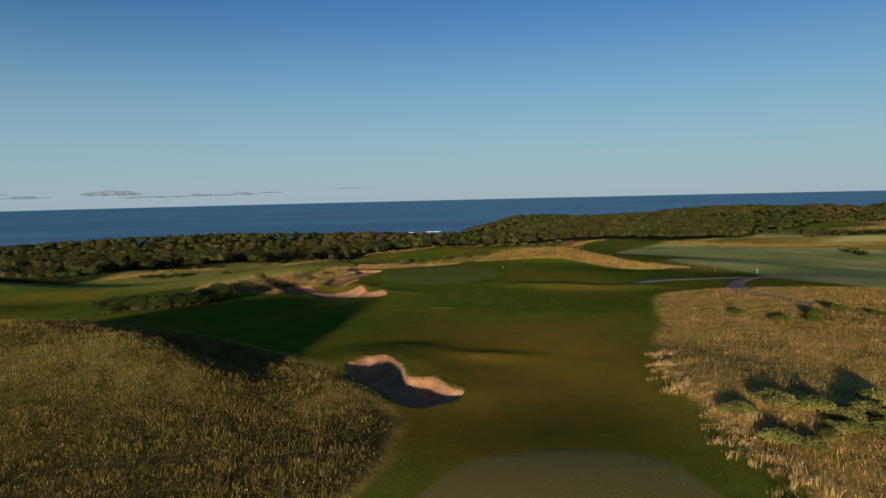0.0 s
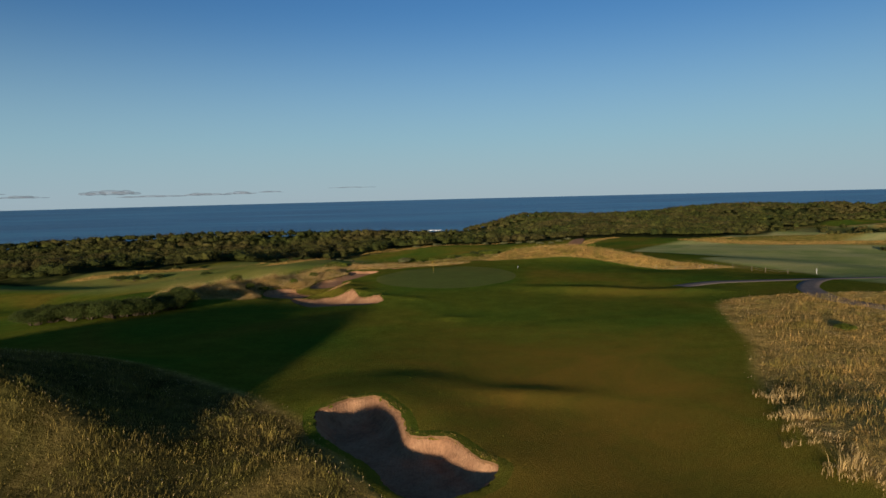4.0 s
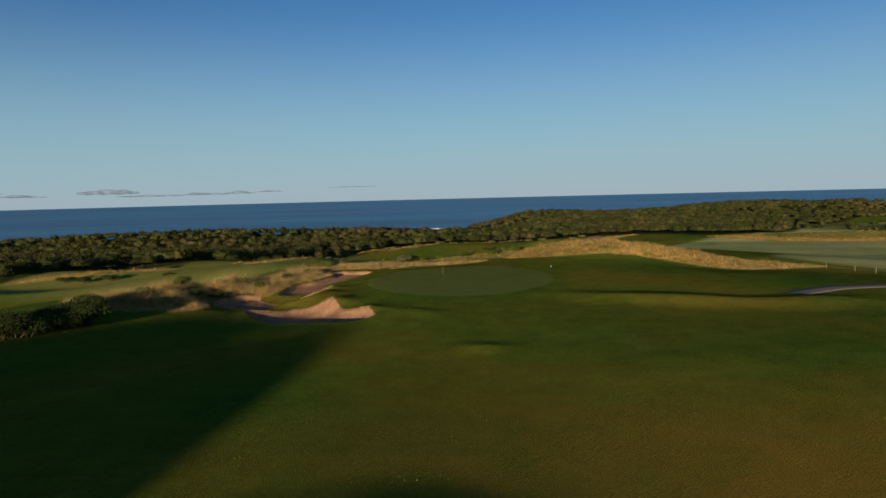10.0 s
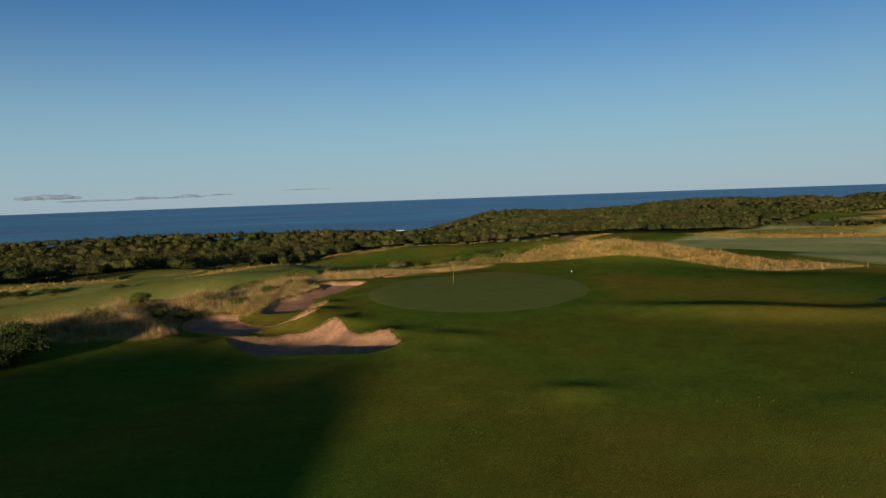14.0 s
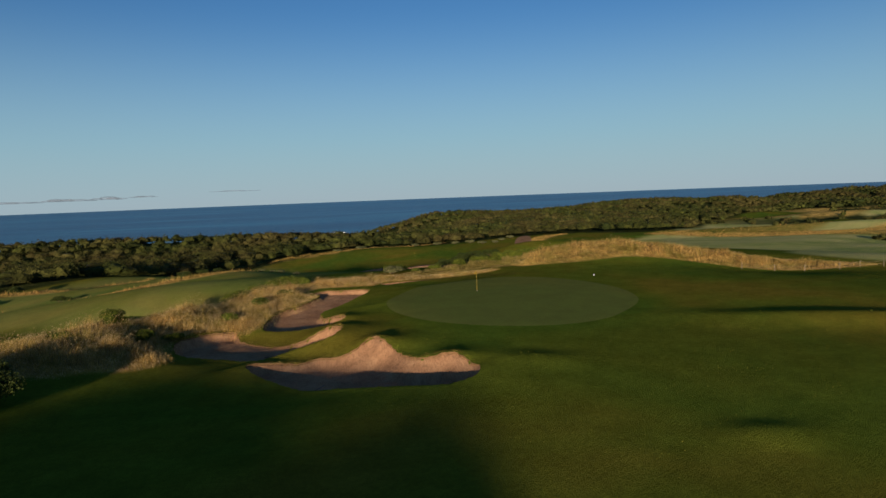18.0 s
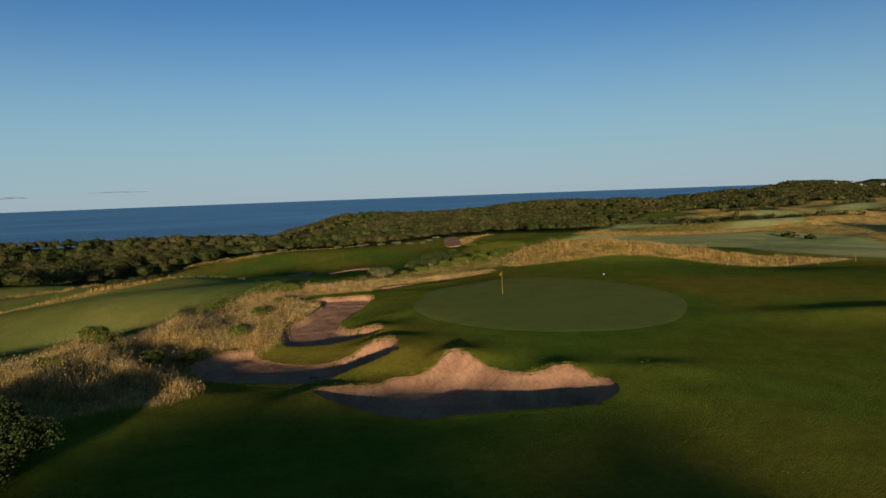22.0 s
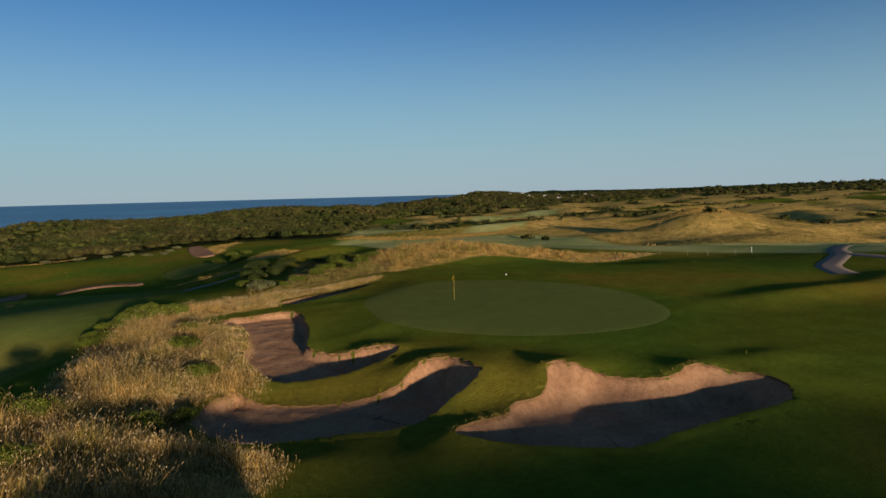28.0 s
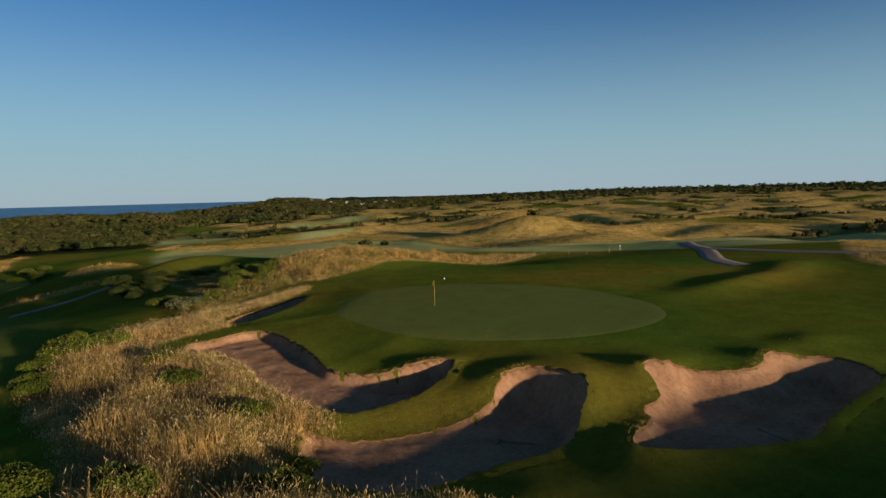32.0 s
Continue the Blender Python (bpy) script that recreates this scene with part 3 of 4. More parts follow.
def build_ground():
    gx, gy = stretch(-62, 46, 0.45, -4700, 4700, 1.035), stretch(26, 172, 0.45, -700, 4700, 1.03)
    X, Y = np.meshgrid(gx, gy)
    x, y = X.ravel(), Y.ravel()
    z = land(x, y)
    for bunker in BUNKERS:
        sand, s = bowl(x, y, bunker, z)
        z = np.where(s > 0.02, np.minimum(z - 0.3, sand - 0.3), z)
    for line in (GREEN, TEE):
        z = np.where(inside(x, y, line) > 0.6, z - 0.06, z)
    ob = sheet("ground", np.stack([x, y, z], 1), grid_faces(len(gx), len(gy)), GROUND)
    gold = np.zeros(len(x))
    for line in (LEFT_ROUGH, RIGHT_ROUGH, RIDGE_ROUGH, DUNE_ROUGH, BACK_ROUGH):
        gold = np.maximum(gold, smooth(-0.5, 0.8, inside(x, y, line)))
    r = np.hypot(x, y - 90)
    inland = smooth(60, 200, x - 0.4 * (y - 200)) * smooth(100, 170, r)
    lawns = np.sin(x / 61 + 2.1 * np.sin(y / 83)) * np.sin(y / 47 + 1.4 * np.sin(x / 97))
    gold = np.maximum(gold, inland * (1 - smooth(0.35, 0.5, lawns) * smooth(250, 330, r)))
    for line in FAR_FAIRWAYS:
        gold = gold * (1 - smooth(-1.5, 2, inside(x, y, line)))
    for line in FAR_GOLD:
        gold = np.maximum(gold, smooth(-1.2, 0.6, inside(x, y, line)))
    scrub = np.zeros(len(x))
    for line in WOODS:
        scrub = np.maximum(scrub, smooth(-3, 0, inside(x, y, line, 12)))
    thick = np.sin(x / 41 + 1.9 * np.sin(y / 57)) * np.sin(y / 29 + 1.1 * np.sin(x / 43))
    scrub = np.maximum(scrub, inland * smooth(0.62, 0.75, thick) * smooth(200, 300, r))
    scrub = np.maximum(scrub, smooth(1500, 2200, r + 500 * lawns))
    dry = np.exp(-(((x - 7) / 19) ** 2 + ((y - 57) / 26) ** 4)) + 0.8 * np.exp(-(((x - 26) / 12) ** 2 + ((y - 106) / 9) ** 2))
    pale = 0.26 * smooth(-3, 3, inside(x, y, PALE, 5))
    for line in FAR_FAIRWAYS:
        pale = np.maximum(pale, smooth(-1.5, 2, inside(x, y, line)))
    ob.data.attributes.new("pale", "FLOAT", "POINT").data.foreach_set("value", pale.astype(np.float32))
    lush = np.maximum(smooth(-0.5, 1.5, inside(x, y, LEFT_ROUGH)), smooth(-0.5, 1.5, inside(x, y, BACK_ROUGH)))
    ob.data.attributes.new("lush", "FLOAT", "POINT").data.foreach_set("value", lush.astype(np.float32))
    zone = ob.data.attributes.new("zone", "FLOAT_COLOR", "POINT")
    zone.data.foreach_set("color", np.stack([np.clip(dry, 0, 1), gold, scrub, np.ones(len(x))], 1).astype(np.float32).ravel())
    tagged(ob, "rolling links land of mown turf and dry grass", "ground", kind="structure")


def patch(name, line, mat, lift, step, label, category, edge=0.0):
    """A draped sheet that fills an outline: rings shrinking to the middle."""
    c, n = line.mean(0), len(line)
    rings = 26
    pts = np.concatenate([c + (line - c) * (1 - k / rings) for k in range(rings)] + [c[None]])
    z = land(pts[:, 0], pts[:, 1]) + lift
    z[:n] -= edge
    faces = []
    for k in range(rings - 1):
        for i in range(n):
            j = (i + 1) % n
            faces.append((k * n + i, k * n + j, (k + 1) * n + j, (k + 1) * n + i))
    last = rings * n
    for i in range(n):
        faces.append(((rings - 1) * n + i, (rings - 1) * n + (i + 1) % n, last, last))
    me = bpy.data.meshes.new(name)
    me.from_pydata(np.column_stack([pts, z]).tolist(), [], [f if f[2] != f[3] else f[:3] for f in faces])
    me.polygons.foreach_set("use_smooth", [True] * len(me.polygons))
    me.materials.append(mat)
    return tagged(new(name, me), label, category, kind="structure")


def build_bunker(i, bunker):
    """Sand that fills the outline and a turf lip that rolls over its rim."""
    line = bunker[0]
    lo, hi = line.min(0) - 0.6, line.max(0) + 0.6
    gx, gy = np.arange(lo[0], hi[0], 0.2), np.arange(lo[1], hi[1], 0.2)
    X, Y = np.meshgrid(gx, gy)
    x, y = X.ravel(), Y.ravel()
    z, s = bowl(x, y, bunker, land(x, y))
    ripple = np.array([noise.fractal(Vector((a * 0.9, b * 0.9, i)), 1.0, 2.0, 4) for a, b in zip(x, y)])
    z = z + 0.07 * ripple * smooth(0, 0.6, s)
    f = grid_faces(len(gx), len(gy))
    f = f[(s[f] > -0.5).all(1)]
    used, f2 = np.unique(f, return_inverse=True)
    sand = sheet("bunker_sand", np.stack([x, y, z], 1)[used], f2.reshape(f.shape), SAND)
    # the lip: rows from the outer turf over the edge and down
    n = len(line)
    t = np.roll(line, -1, 0) - np.roll(line, 1, 0)
    t /= np.linalg.norm(t, axis=1)[:, None]
    out = np.stack([t[:, 1], -t[:, 0]], 1)
    probe = inside(line[:, 0] + out[:, 0] * 0.05, line[:, 1] + out[:, 1] * 0.05, line)
    out = np.where((probe > 0)[:, None], -out, out)
    rag = np.array([noise.fractal(Vector((a * 1.9, b * 1.9, 3)), 0.8, 2.2, 5) for a, b in line])
    rows = []
    for d, dz in ((0.95, -0.008), (0.5, 0.007), (0.12, 0.007), (-0.03, -0.006), (-0.03, -0.014), (-0.05, -0.09), (0.10, -0.36)):
        p = line + out * (d + 0.17 * rag * (1 if d < 0.3 else 0.2))[:, None]
        rows.append(np.column_stack([p, land(p[:, 0], p[:, 1]) + dz]))
    ring = [(a, (a + 1) % n, n + (a + 1) % n, n + a) for a in range(n)]
    lip = sheet("turf_lip", np.concatenate(rows[:4]), np.concatenate([np.array(ring) + k * n for k in range(3)]), LIP_TURF, sand)
    tagged(lip, "ragged turf lip overhanging the sand")
    bank = sheet("soil_edge", np.concatenate(rows[4:]), np.concatenate([np.array(ring) + k * n for k in range(2)]), SOIL, sand)
    tagged(bank, "eroded brown soil under the turf lip")
    tagged(sand, "orange-brown raked sand bunker with a turf lip", "bunker", "sand bunkers")
    return sand


def build_sea():
    ang, rad = np.linspace(0, 2 * np.pi, 181)[:-1], np.array([250, 500, 800, 1200, 1800, 2600, 3600, 4600, 4900.0])
    A, R = np.meshgrid(ang, rad)
    z = -30 + 13 * smooth(900, 4900, R)
    v = np.stack([(R * np.sin(A)).ravel(), (R * np.cos(A)).ravel(), z.ravel()], 1)
    n, f = len(ang), []
    for k in range(len(rad) - 1):
        for i in range(n):
            j = (i + 1) % n
            f.append((k * n + i, k * n + j, (k + 1) * n + j, (k + 1) * n + i))
    tagged(sheet("water", v, f, SEA), "deep blue open sea out to the horizon", "sea", kind="structure")


rng = np.random.default_rng(7)


def scatter(line, count, holes=()):
    lo, hi = line.min(0), line.max(0)
    out = []
    while sum(map(len, out)) < count:
        p = rng.uniform(lo, hi, (count * 2, 2))
        keep = inside(p[:, 0], p[:, 1], line, 1.5) > rng.uniform(-0.6, 1.5, len(p)) ** 2 * 0.6 - 0.3
        for h in holes:
            keep &= inside(p[:, 0], p[:, 1], h, 1.0) < 0.1
        out.append(p[keep])
    return np.concatenate(out)[:count]


def blades(name, spots, per, height, width, lean, mat, label, heads=0.0, spread=0.16, border=None):
    """Tufts of long grass: each blade two joined strips that bend over, some with a seed head."""
    n = len(spots) * per
    root = np.repeat(spots, per, 0) + rng.normal(0, spread, (n, 2))
    tuft = np.repeat(rng.uniform(0.3, 1.0, len(spots)) + 0.75 * (rng.random(len(spots)) < 0.14), per)
    h = height * tuft * rng.uniform(0.6, 1.1, n)
    h = h * (0.85 + 0.45 * np.sin(root[:, 0] / 1.7 + 1.9 * np.sin(root[:, 1] / 2.3)) * np.sin(root[:, 1] / 1.3 + 1.2 * np.sin(root[:, 0] / 3.1)))
    if border is not None:
        h = h * (0.35 + 0.65 * smooth(0, 2.2, inside(root[:, 0], root[:, 1], border)))
    a = rng.uniform(0, 2 * np.pi, n)
    d = np.stack([np.cos(a), np.sin(a)], 1) * (lean * h * rng.uniform(0.2, 1.2, n))[:, None] + np.array([0.10, 0.06]) * h[:, None]
    b = rng.uniform(0, np.pi, n)
    w = np.stack([np.cos(b), np.sin(b)], 1) * (width * rng.uniform(0.6, 1.3, n))[:, None] / 2
    z = surface(root[:, 0], root[:, 1]) - 0.04
    mid, tip = root + d * 0.35, root + d
    def at(p, k):
        return np.column_stack([p, z + k])
    v = np.stack([at(root - w, 0), at(root + w, 0), at(mid + w * 0.8, h * 0.6), at(mid - w * 0.8, h * 0.6), at(tip, h)], 1)
    i = np.arange(n)[:, None] * 5
    tri = np.concatenate([i + [0, 1, 2], i + [0, 2, 3], i + [3, 2, 4]])
    v = v.reshape(-1, 3)
    if heads:
        m = rng.random(n) < heads
        k = int(m.sum())
        t3, s = at(tip, h)[m], rng.uniform(0.008, 0.015, k)[:, None]
        side = np.column_stack([w[m] / np.linalg.norm(w[m], axis=1)[:, None], np.zeros(k)]) * s
        up = np.column_stack([d[m] * 0.2, rng.uniform(0.05, 0.10, k)])
        hv = np.stack([t3 - up * 0.4, t3 + side + up * 0.3, t3 + up, t3 - side + up * 0.3], 1).reshape(-1, 3)
        j = np.arange(k)[:, None] * 4
        ears = sheet("seed_heads", hv, np.concatenate([j + [0, 1, 2], j + [0, 2, 3]]), SEED_HEADS, None, False)
        tagged(ears, "pale seed heads on long grass", "grass", kind="stuff")
    return tagged(sheet(name, v, tri, mat, None, False), label, "grass", kind="stuff")


def crowns(name, spots, base, radius, tall, leaves, size, mat, label):
    """Many tree crowns: a lumpy leaf mass each, with leaf clumps standing out from it unevenly."""
    n = len(spots)
    c = np.column_stack([spots, base])
    r, t = radius * rng.uniform(0.55, 1.25, n), tall * rng.uniform(0.55, 1.2, n)
    lobe = rng.normal(0, 1, (n, 5, 3)) + np.array([0, 0, 0.5])
    lobe /= np.linalg.norm(lobe, axis=2)[:, :, None]

    def dome(u, which, jitter):
        swell = np.clip((u[:, None, :] * lobe[which]).sum(2), 0, 1).max(1) ** 2
        f = (0.6 + 0.4 * swell) * jitter
        return c[which] + np.column_stack([u[:, 0] * r[which] * f, u[:, 1] * r[which] * f, t[which] * (0.12 + 0.88 * u[:, 2] * f)])

    rings, sides = (-0.1, 0.35, 0.72), 8
    u = np.array([(math.cos(2 * math.pi * (k + 0.5 * q) / sides) * math.sqrt(1 - h * h), math.sin(2 * math.pi * (k + 0.5 * q) / sides) * math.sqrt(1 - h * h), h) for q, h in enumerate(rings) for k in range(sides)] + [(0, 0, 1)])
    tri = [(q * sides + k, q * sides + (k + 1) % sides, (q + 1) * sides + k) for q in range(2) for k in range(sides)]
    tri += [(q * sides + (k + 1) % sides, (q + 1) * sides + (k + 1) % sides, (q + 1) * sides + k) for q in range(2) for k in range(sides)]
    tri += [(2 * sides + k, 2 * sides + (k + 1) % sides, 3 * sides) for k in range(sides)]
    m = len(u)
    which = np.repeat(np.arange(n), m)
    v = dome(np.tile(u, (n, 1)), which, rng.uniform(0.62, 0.98, n * m))
    f = (np.arange(n)[:, None, None] * m + np.array(tri)).reshape(-1, 3)
    tagged(sheet(name, v, f, mat, None, False), label, "woodland", kind="stuff")
    which = np.repeat(np.arange(n), leaves)
    u = rng.normal(0, 1, (len(which), 3))
    u[:, 2] = np.abs(u[:, 2]) - 0.15
    u /= np.linalg.norm(u, axis=1)[:, None]
    p = dome(u, which, rng.uniform(0.78, 1.2, len(which)))
    nrm = u + rng.normal(0, 0.5, u.shape)
    nrm /= np.linalg.norm(nrm, axis=1)[:, None]
    a = np.cross(nrm, rng.normal(0, 1, u.shape))
    a /= np.linalg.norm(a, axis=1)[:, None]
    b = np.cross(nrm, a)
    s = (size * rng.uniform(0.5, 1.3, len(which)))[:, None]
    lift = nrm * s * 0.4
    v = np.stack([p - a * s, p + b * s * 0.8 + lift, p + a * s, p - b * s * 0.8 + lift], 1).reshape(-1, 3)
    i = np.arange(len(which))[:, None] * 4
    return tagged(sheet(name, v, np.concatenate([i + [0, 3, 1], i + [3, 2, 1]]), mat, None, False), label, "woodland", kind="stuff")


def part(name, bm, mat, parent=None, label="", smooth_shade=True):
    """One mesh object from a bmesh, under a thing or a part."""
    me = bpy.data.meshes.new(name)
    bm.to_mesh(me)
    bm.free()
    me.materials.append(mat)
    me.polygons.foreach_set("use_smooth", [smooth_shade] * len(me.polygons))
    ob = new(name, me)
    ob.parent = parent
    if label:
        ob["label"] = label
    return ob


def tube(bm, points, radii, sides=8):
    """A capped tapering tube along points."""
    rows = []
    for i, p in enumerate(points):
        p = Vector(p)
        d = (Vector(points[min(i + 1, len(points) - 1)]) - Vector(points[max(i - 1, 0)])).normalized()
        a = d.orthogonal().normalized()
        b = d.cross(a)
        rows.append([bm.verts.new(p + (a * math.cos(t) + b * math.sin(t)) * radii[i]) for t in (2 * math.pi * k / sides for k in range(sides))])
    for r, q in zip(rows, rows[1:]):
        for k in range(sides):
            bm.faces.new((r[k], r[(k + 1) % sides], q[(k + 1) % sides], q[k]))
    bm.faces.new(rows[0][::-1])
    bm.faces.new(rows[-1])


def box(bm, size, at, bevel=0.0, turn=0.0):
    m = Matrix.Translation(at) @ Matrix.Rotation(turn, 4, "Z") @ Matrix.Diagonal((*size, 1))
    g = bmesh.ops.create_cube(bm, size=1, matrix=m)
    if bevel:
        bmesh.ops.bevel(bm, geom=list({e for v in g["verts"] for e in v.link_edges}), offset=bevel, segments=2, affect="EDGES")


# ---- the setting ----
build_ground()
build_sea()
patch("putting_green", GREEN, GREEN_TURF, 0.02, 0.5, "smooth close-mown putting green", "golf green", 0.03)
patch("tee", TEE, TEE_TURF, 0.014, 0.5, "close-mown tee with a rounded front edge", "golf tee", 0.018)
for i, bunker in enumerate(BUNKERS):
    build_bunker(i, bunker)
FAR_GREEN = spline([(28, 262), (33, 284), (42, 288), (49, 277), (38, 256)])
patch("putting_green", FAR_GREEN, GREEN_TURF, 0.35, 0.5, "pale close-mown far putting green", "golf green", 0.5)
for outline, label in (
    ([(-13, 293), (-8, 295), (-1, 299), (2, 304), (-3, 303.5), (-9, 300)], "long orange sand bunker below a far green"),
    ([(5, 284), (11, 283), (17, 280), (22, 274), (24, 276), (19, 284), (12, 289), (6, 289)], "long orange sand bunker below a far green"),
    ([(57, 311), (63, 312), (74, 347), (70, 349), (62, 331)], "bare orange sand scar on a slope"),
):
    patch("bare_sand", spline(outline, 1.0), SAND, 0.45, 0.5, label, "sand", 0.6)

# ---- woods, bushes and grass ----
for k, (line, count, size) in enumerate(((WOODS[0], 17000, 2.5), (WOODS[1], 2600, 7.5))):
    s = scatter(line, count)
    z = land(s[:, 0], s[:, 1])
    s, z = s[z > -26], z[z > -26]
    near = (s[:, 1] < 400) & (s[:, 0] < 140) & (s[:, 0] > -260)
    label = "dense dark green coastal scrub wood"
    if near.any():
        crowns("woodland", s[near], z[near] + 1.4, size * 1.4, 3.3, 190, 0.2, WOOD_LEAF, label)
    crowns("woodland", s[~near], z[~near] + 1.4, size * 1.45, 3.4 + 2 * k, 36, 0.36 + 1.0 * k, WOOD_LEAF, label)
# dark thickets among the inland dunes
s = rng.uniform((150, -250), (1300, 640), (6000, 2))
thick = np.sin(s[:, 0] / 41 + 1.9 * np.sin(s[:, 1] / 57)) * np.sin(s[:, 1] / 29 + 1.1 * np.sin(s[:, 0] / 43))
s = s[(thick > 0.66) & (np.hypot(s[:, 0], s[:, 1] - 90) > 210) & (s[:, 0] - 0.4 * (s[:, 1] - 200) > 120)][:1500]
crowns("thicket", s, land(s[:, 0], s[:, 1]), 2.6, 2.6, 16, 0.9, WOOD_LEAF, "dark low thickets among golden dunes")

# scattered trees along the far inland skyline
a, far = radians(34) + radians(82) * rng.random(2600), rng.uniform(1500, 3500, 2600)
s = np.column_stack([far * np.sin(a), 90 + far * np.cos(a)])
s = s[np.sin(s[:, 0] / 97 + 1.6 * np.sin(s[:, 1] / 133)) * np.sin(s[:, 1] / 71 + 1.2 * np.sin(s[:, 0] / 151)) + rng.normal(0, 0.25, len(s)) > 0.1]
z = land(s[:, 0], s[:, 1])
crowns("woodland", s[z > -26], z[z > -26], 13, 9, 22, 2.4, WOOD_LEAF, "scattered dark trees along the far skyline")


def make_shrub(lobes, leaves, leaf, mat, seed):
    """A shrub of a few rounded lobes covered in leaf sprays, on bare stems."""
    r = np.random.default_rng(seed)
    ob = new("shrub")
    centres = [np.array([r.uniform(-0.6, 0.6), r.uniform(-0.6, 0.6), r.uniform(0.35, 0.62)]) for _ in range(lobes)]
    n = leaves
    c = np.array(centres)[r.integers(0, lobes, n)]
    u = r.normal(0, 1, (n, 3))
    u[:, 2] = np.abs(u[:, 2]) * 0.9 - 0.25
    u /= np.linalg.norm(u, axis=1)[:, None]
    p = c + u * (np.array([0.52, 0.52, 0.42]) * r.uniform(0.62, 1.05, n)[:, None])
    p[:, 2] = np.maximum(p[:, 2], 0.03)
    d = u + r.normal(0, 0.5, (n, 3))
    d /= np.linalg.norm(d, axis=1)[:, None]
    a = np.cross(d, r.normal(0, 1, (n, 3)))
    a /= np.linalg.norm(a, axis=1)[:, None]
    b = np.cross(d, a)
    s = (leaf * r.uniform(0.6, 1.3, n))[:, None]
    v = np.stack([p - a * s * 0.45, p + d * s * 0.5 + b * s * 0.3, p + a * s * 0.45, p - b * s * 0.5], 1).reshape(-1, 3)
    i = np.arange(n)[:, None] * 4
    sheet("foliage", v, np.concatenate([i + [0, 3, 1], i + [3, 2, 1]]), mat, ob, False)
    for q in centres:
        bm = bmesh.new()
        tube(bm, [(0.05 * q[0], 0.05 * q[1], -0.1), tuple(q * 0.5), tuple(q * 0.95)], [0.035, 0.025, 0.012], 5)
        part("stem", bm, BARK, ob)
    return ob


def plant(kinds, spots, label, group, flat=1.0):
    """Copies of a few shrubs, each at (x, y, half-width) with its own turn."""
    for x, y, size in spots:
        k = copy_thing(random.choice(kinds), pose(x, y, at_ground(x, y) - 0.05, 0, 0, random.uniform(0, 360)))
        k.scale = (size, size * random.uniform(0.85, 1.1), size * flat * random.uniform(0.8, 1.1))
        tagged(k, label, "shrub", group)


def discard(kinds):
    for k in kinds:
        for o in (*k.children_recursive, k):
            bpy.data.objects.remove(o)


bright = [make_shrub(6, 5200, 0.075, BUSH_LEAF, k) for k in (1, 2, 3)]
plant(bright, [(-28.2, 143.1, 1.15), (-28.9, 141.9, 0.95), (-26.4, 146, 1.1), (-24.2, 147, 1.4), (-22.8, 147, 1.45), (-21.2, 146.4, 1.25), (-25.3, 135.2, 1.15), (-33.2, 121.6, 1.05), (-31, 122.6, 0.9), (-38.3, 119.9, 1.2), (-37.4, 129.2, 1.4), (-22.8, 139.5, 1.1), (-27, 128.5, 1.0), (-36.3, 125.1, 1.2)],
      "bright yellow-green rounded shrub among long golden grass", "shrubs on the grassy ridge", 1.0)
plant(bright, [(5, 161, 1.5), (9, 164, 1.5), (13, 164.5, 1.5), (16.5, 167.5, 1.4), (-8.6, 156, 1.7), (21, 170, 1.2), (37.7, 69, 1.0), (40.9, 68.4, 0.9), (43.4, 71.4, 1.2), (48, 74.5, 1.2), (51, 72, 1.0), (35, 74, 0.8), (44.6, 271, 2.5), (50.9, 271.8, 2.6), (55, 280, 2.4), (58.7, 291.9, 2.6), (64, 292, 2.4), (47, 266, 2.2), (15.3, 178, 1.3), (16.1, 176, 1.2)],
      "olive-green spreading shrub on a dune slope", "shrubs on the dunes", 0.75)
plant(bright, [(-3, 155.5, 0.9), (1, 157.5, 1.1), (6.5, 158, 1.0), (10.5, 160.5, 1.2), (14.5, 163, 1.1), (12, 168, 1.2), (16, 171, 1.1), (-6, 153.5, 0.7)],
      "olive-green spreading shrub on a dune slope", "shrubs on the dunes", 1.15)
discard(bright)
dark = [make_shrub(7, 6500, 0.052, DARK_LEAF, k) for k in (11, 12, 13)]
hedge = []
for k in range(52):
    t = k / 51 * 4
    i = min(int(t), 3)
    line = [(-50.5, 95.6), (-43.5, 95), (-38.6, 98), (-37, 103.5), (-38.8, 107.5)]
    a, b = Vector(line[i]), Vector(line[i + 1])
    p = a.lerp(b, t - i) + Vector((random.uniform(-2.8, 0.3), random.uniform(-0.6, 2.2)))
    hedge.append((p.x, p.y, random.uniform(1.5, 2.5)))
plant(dark, hedge, "dark green dense coastal shrub at the fairway edge", "dark shrubs beside the fairway", 0.9)
plant(dark, [(3, 176, 1.8), (6, 180, 2), (8, 184, 2), (10, 187, 1.8), (9.5, 180, 1.8), (12, 182, 1.6), (5, 173, 1.6), (1, 172, 1.4), (-79.4, 190, 2), (-85, 188.5, 2), (-90, 190, 2.2), (-86, 219, 2.2), (-64, 186, 1.6), (-46, 197, 1.4), (-43, 199, 1.3), (-40, 201, 1.2)],
      "small dark green shrub beside mown turf", "dark shrubs beside the fairway", 0.85)
discard(dark)
silver = [make_shrub(6, 3600, 0.085, GREY_LEAF, k) for k in (21, 22, 23)]
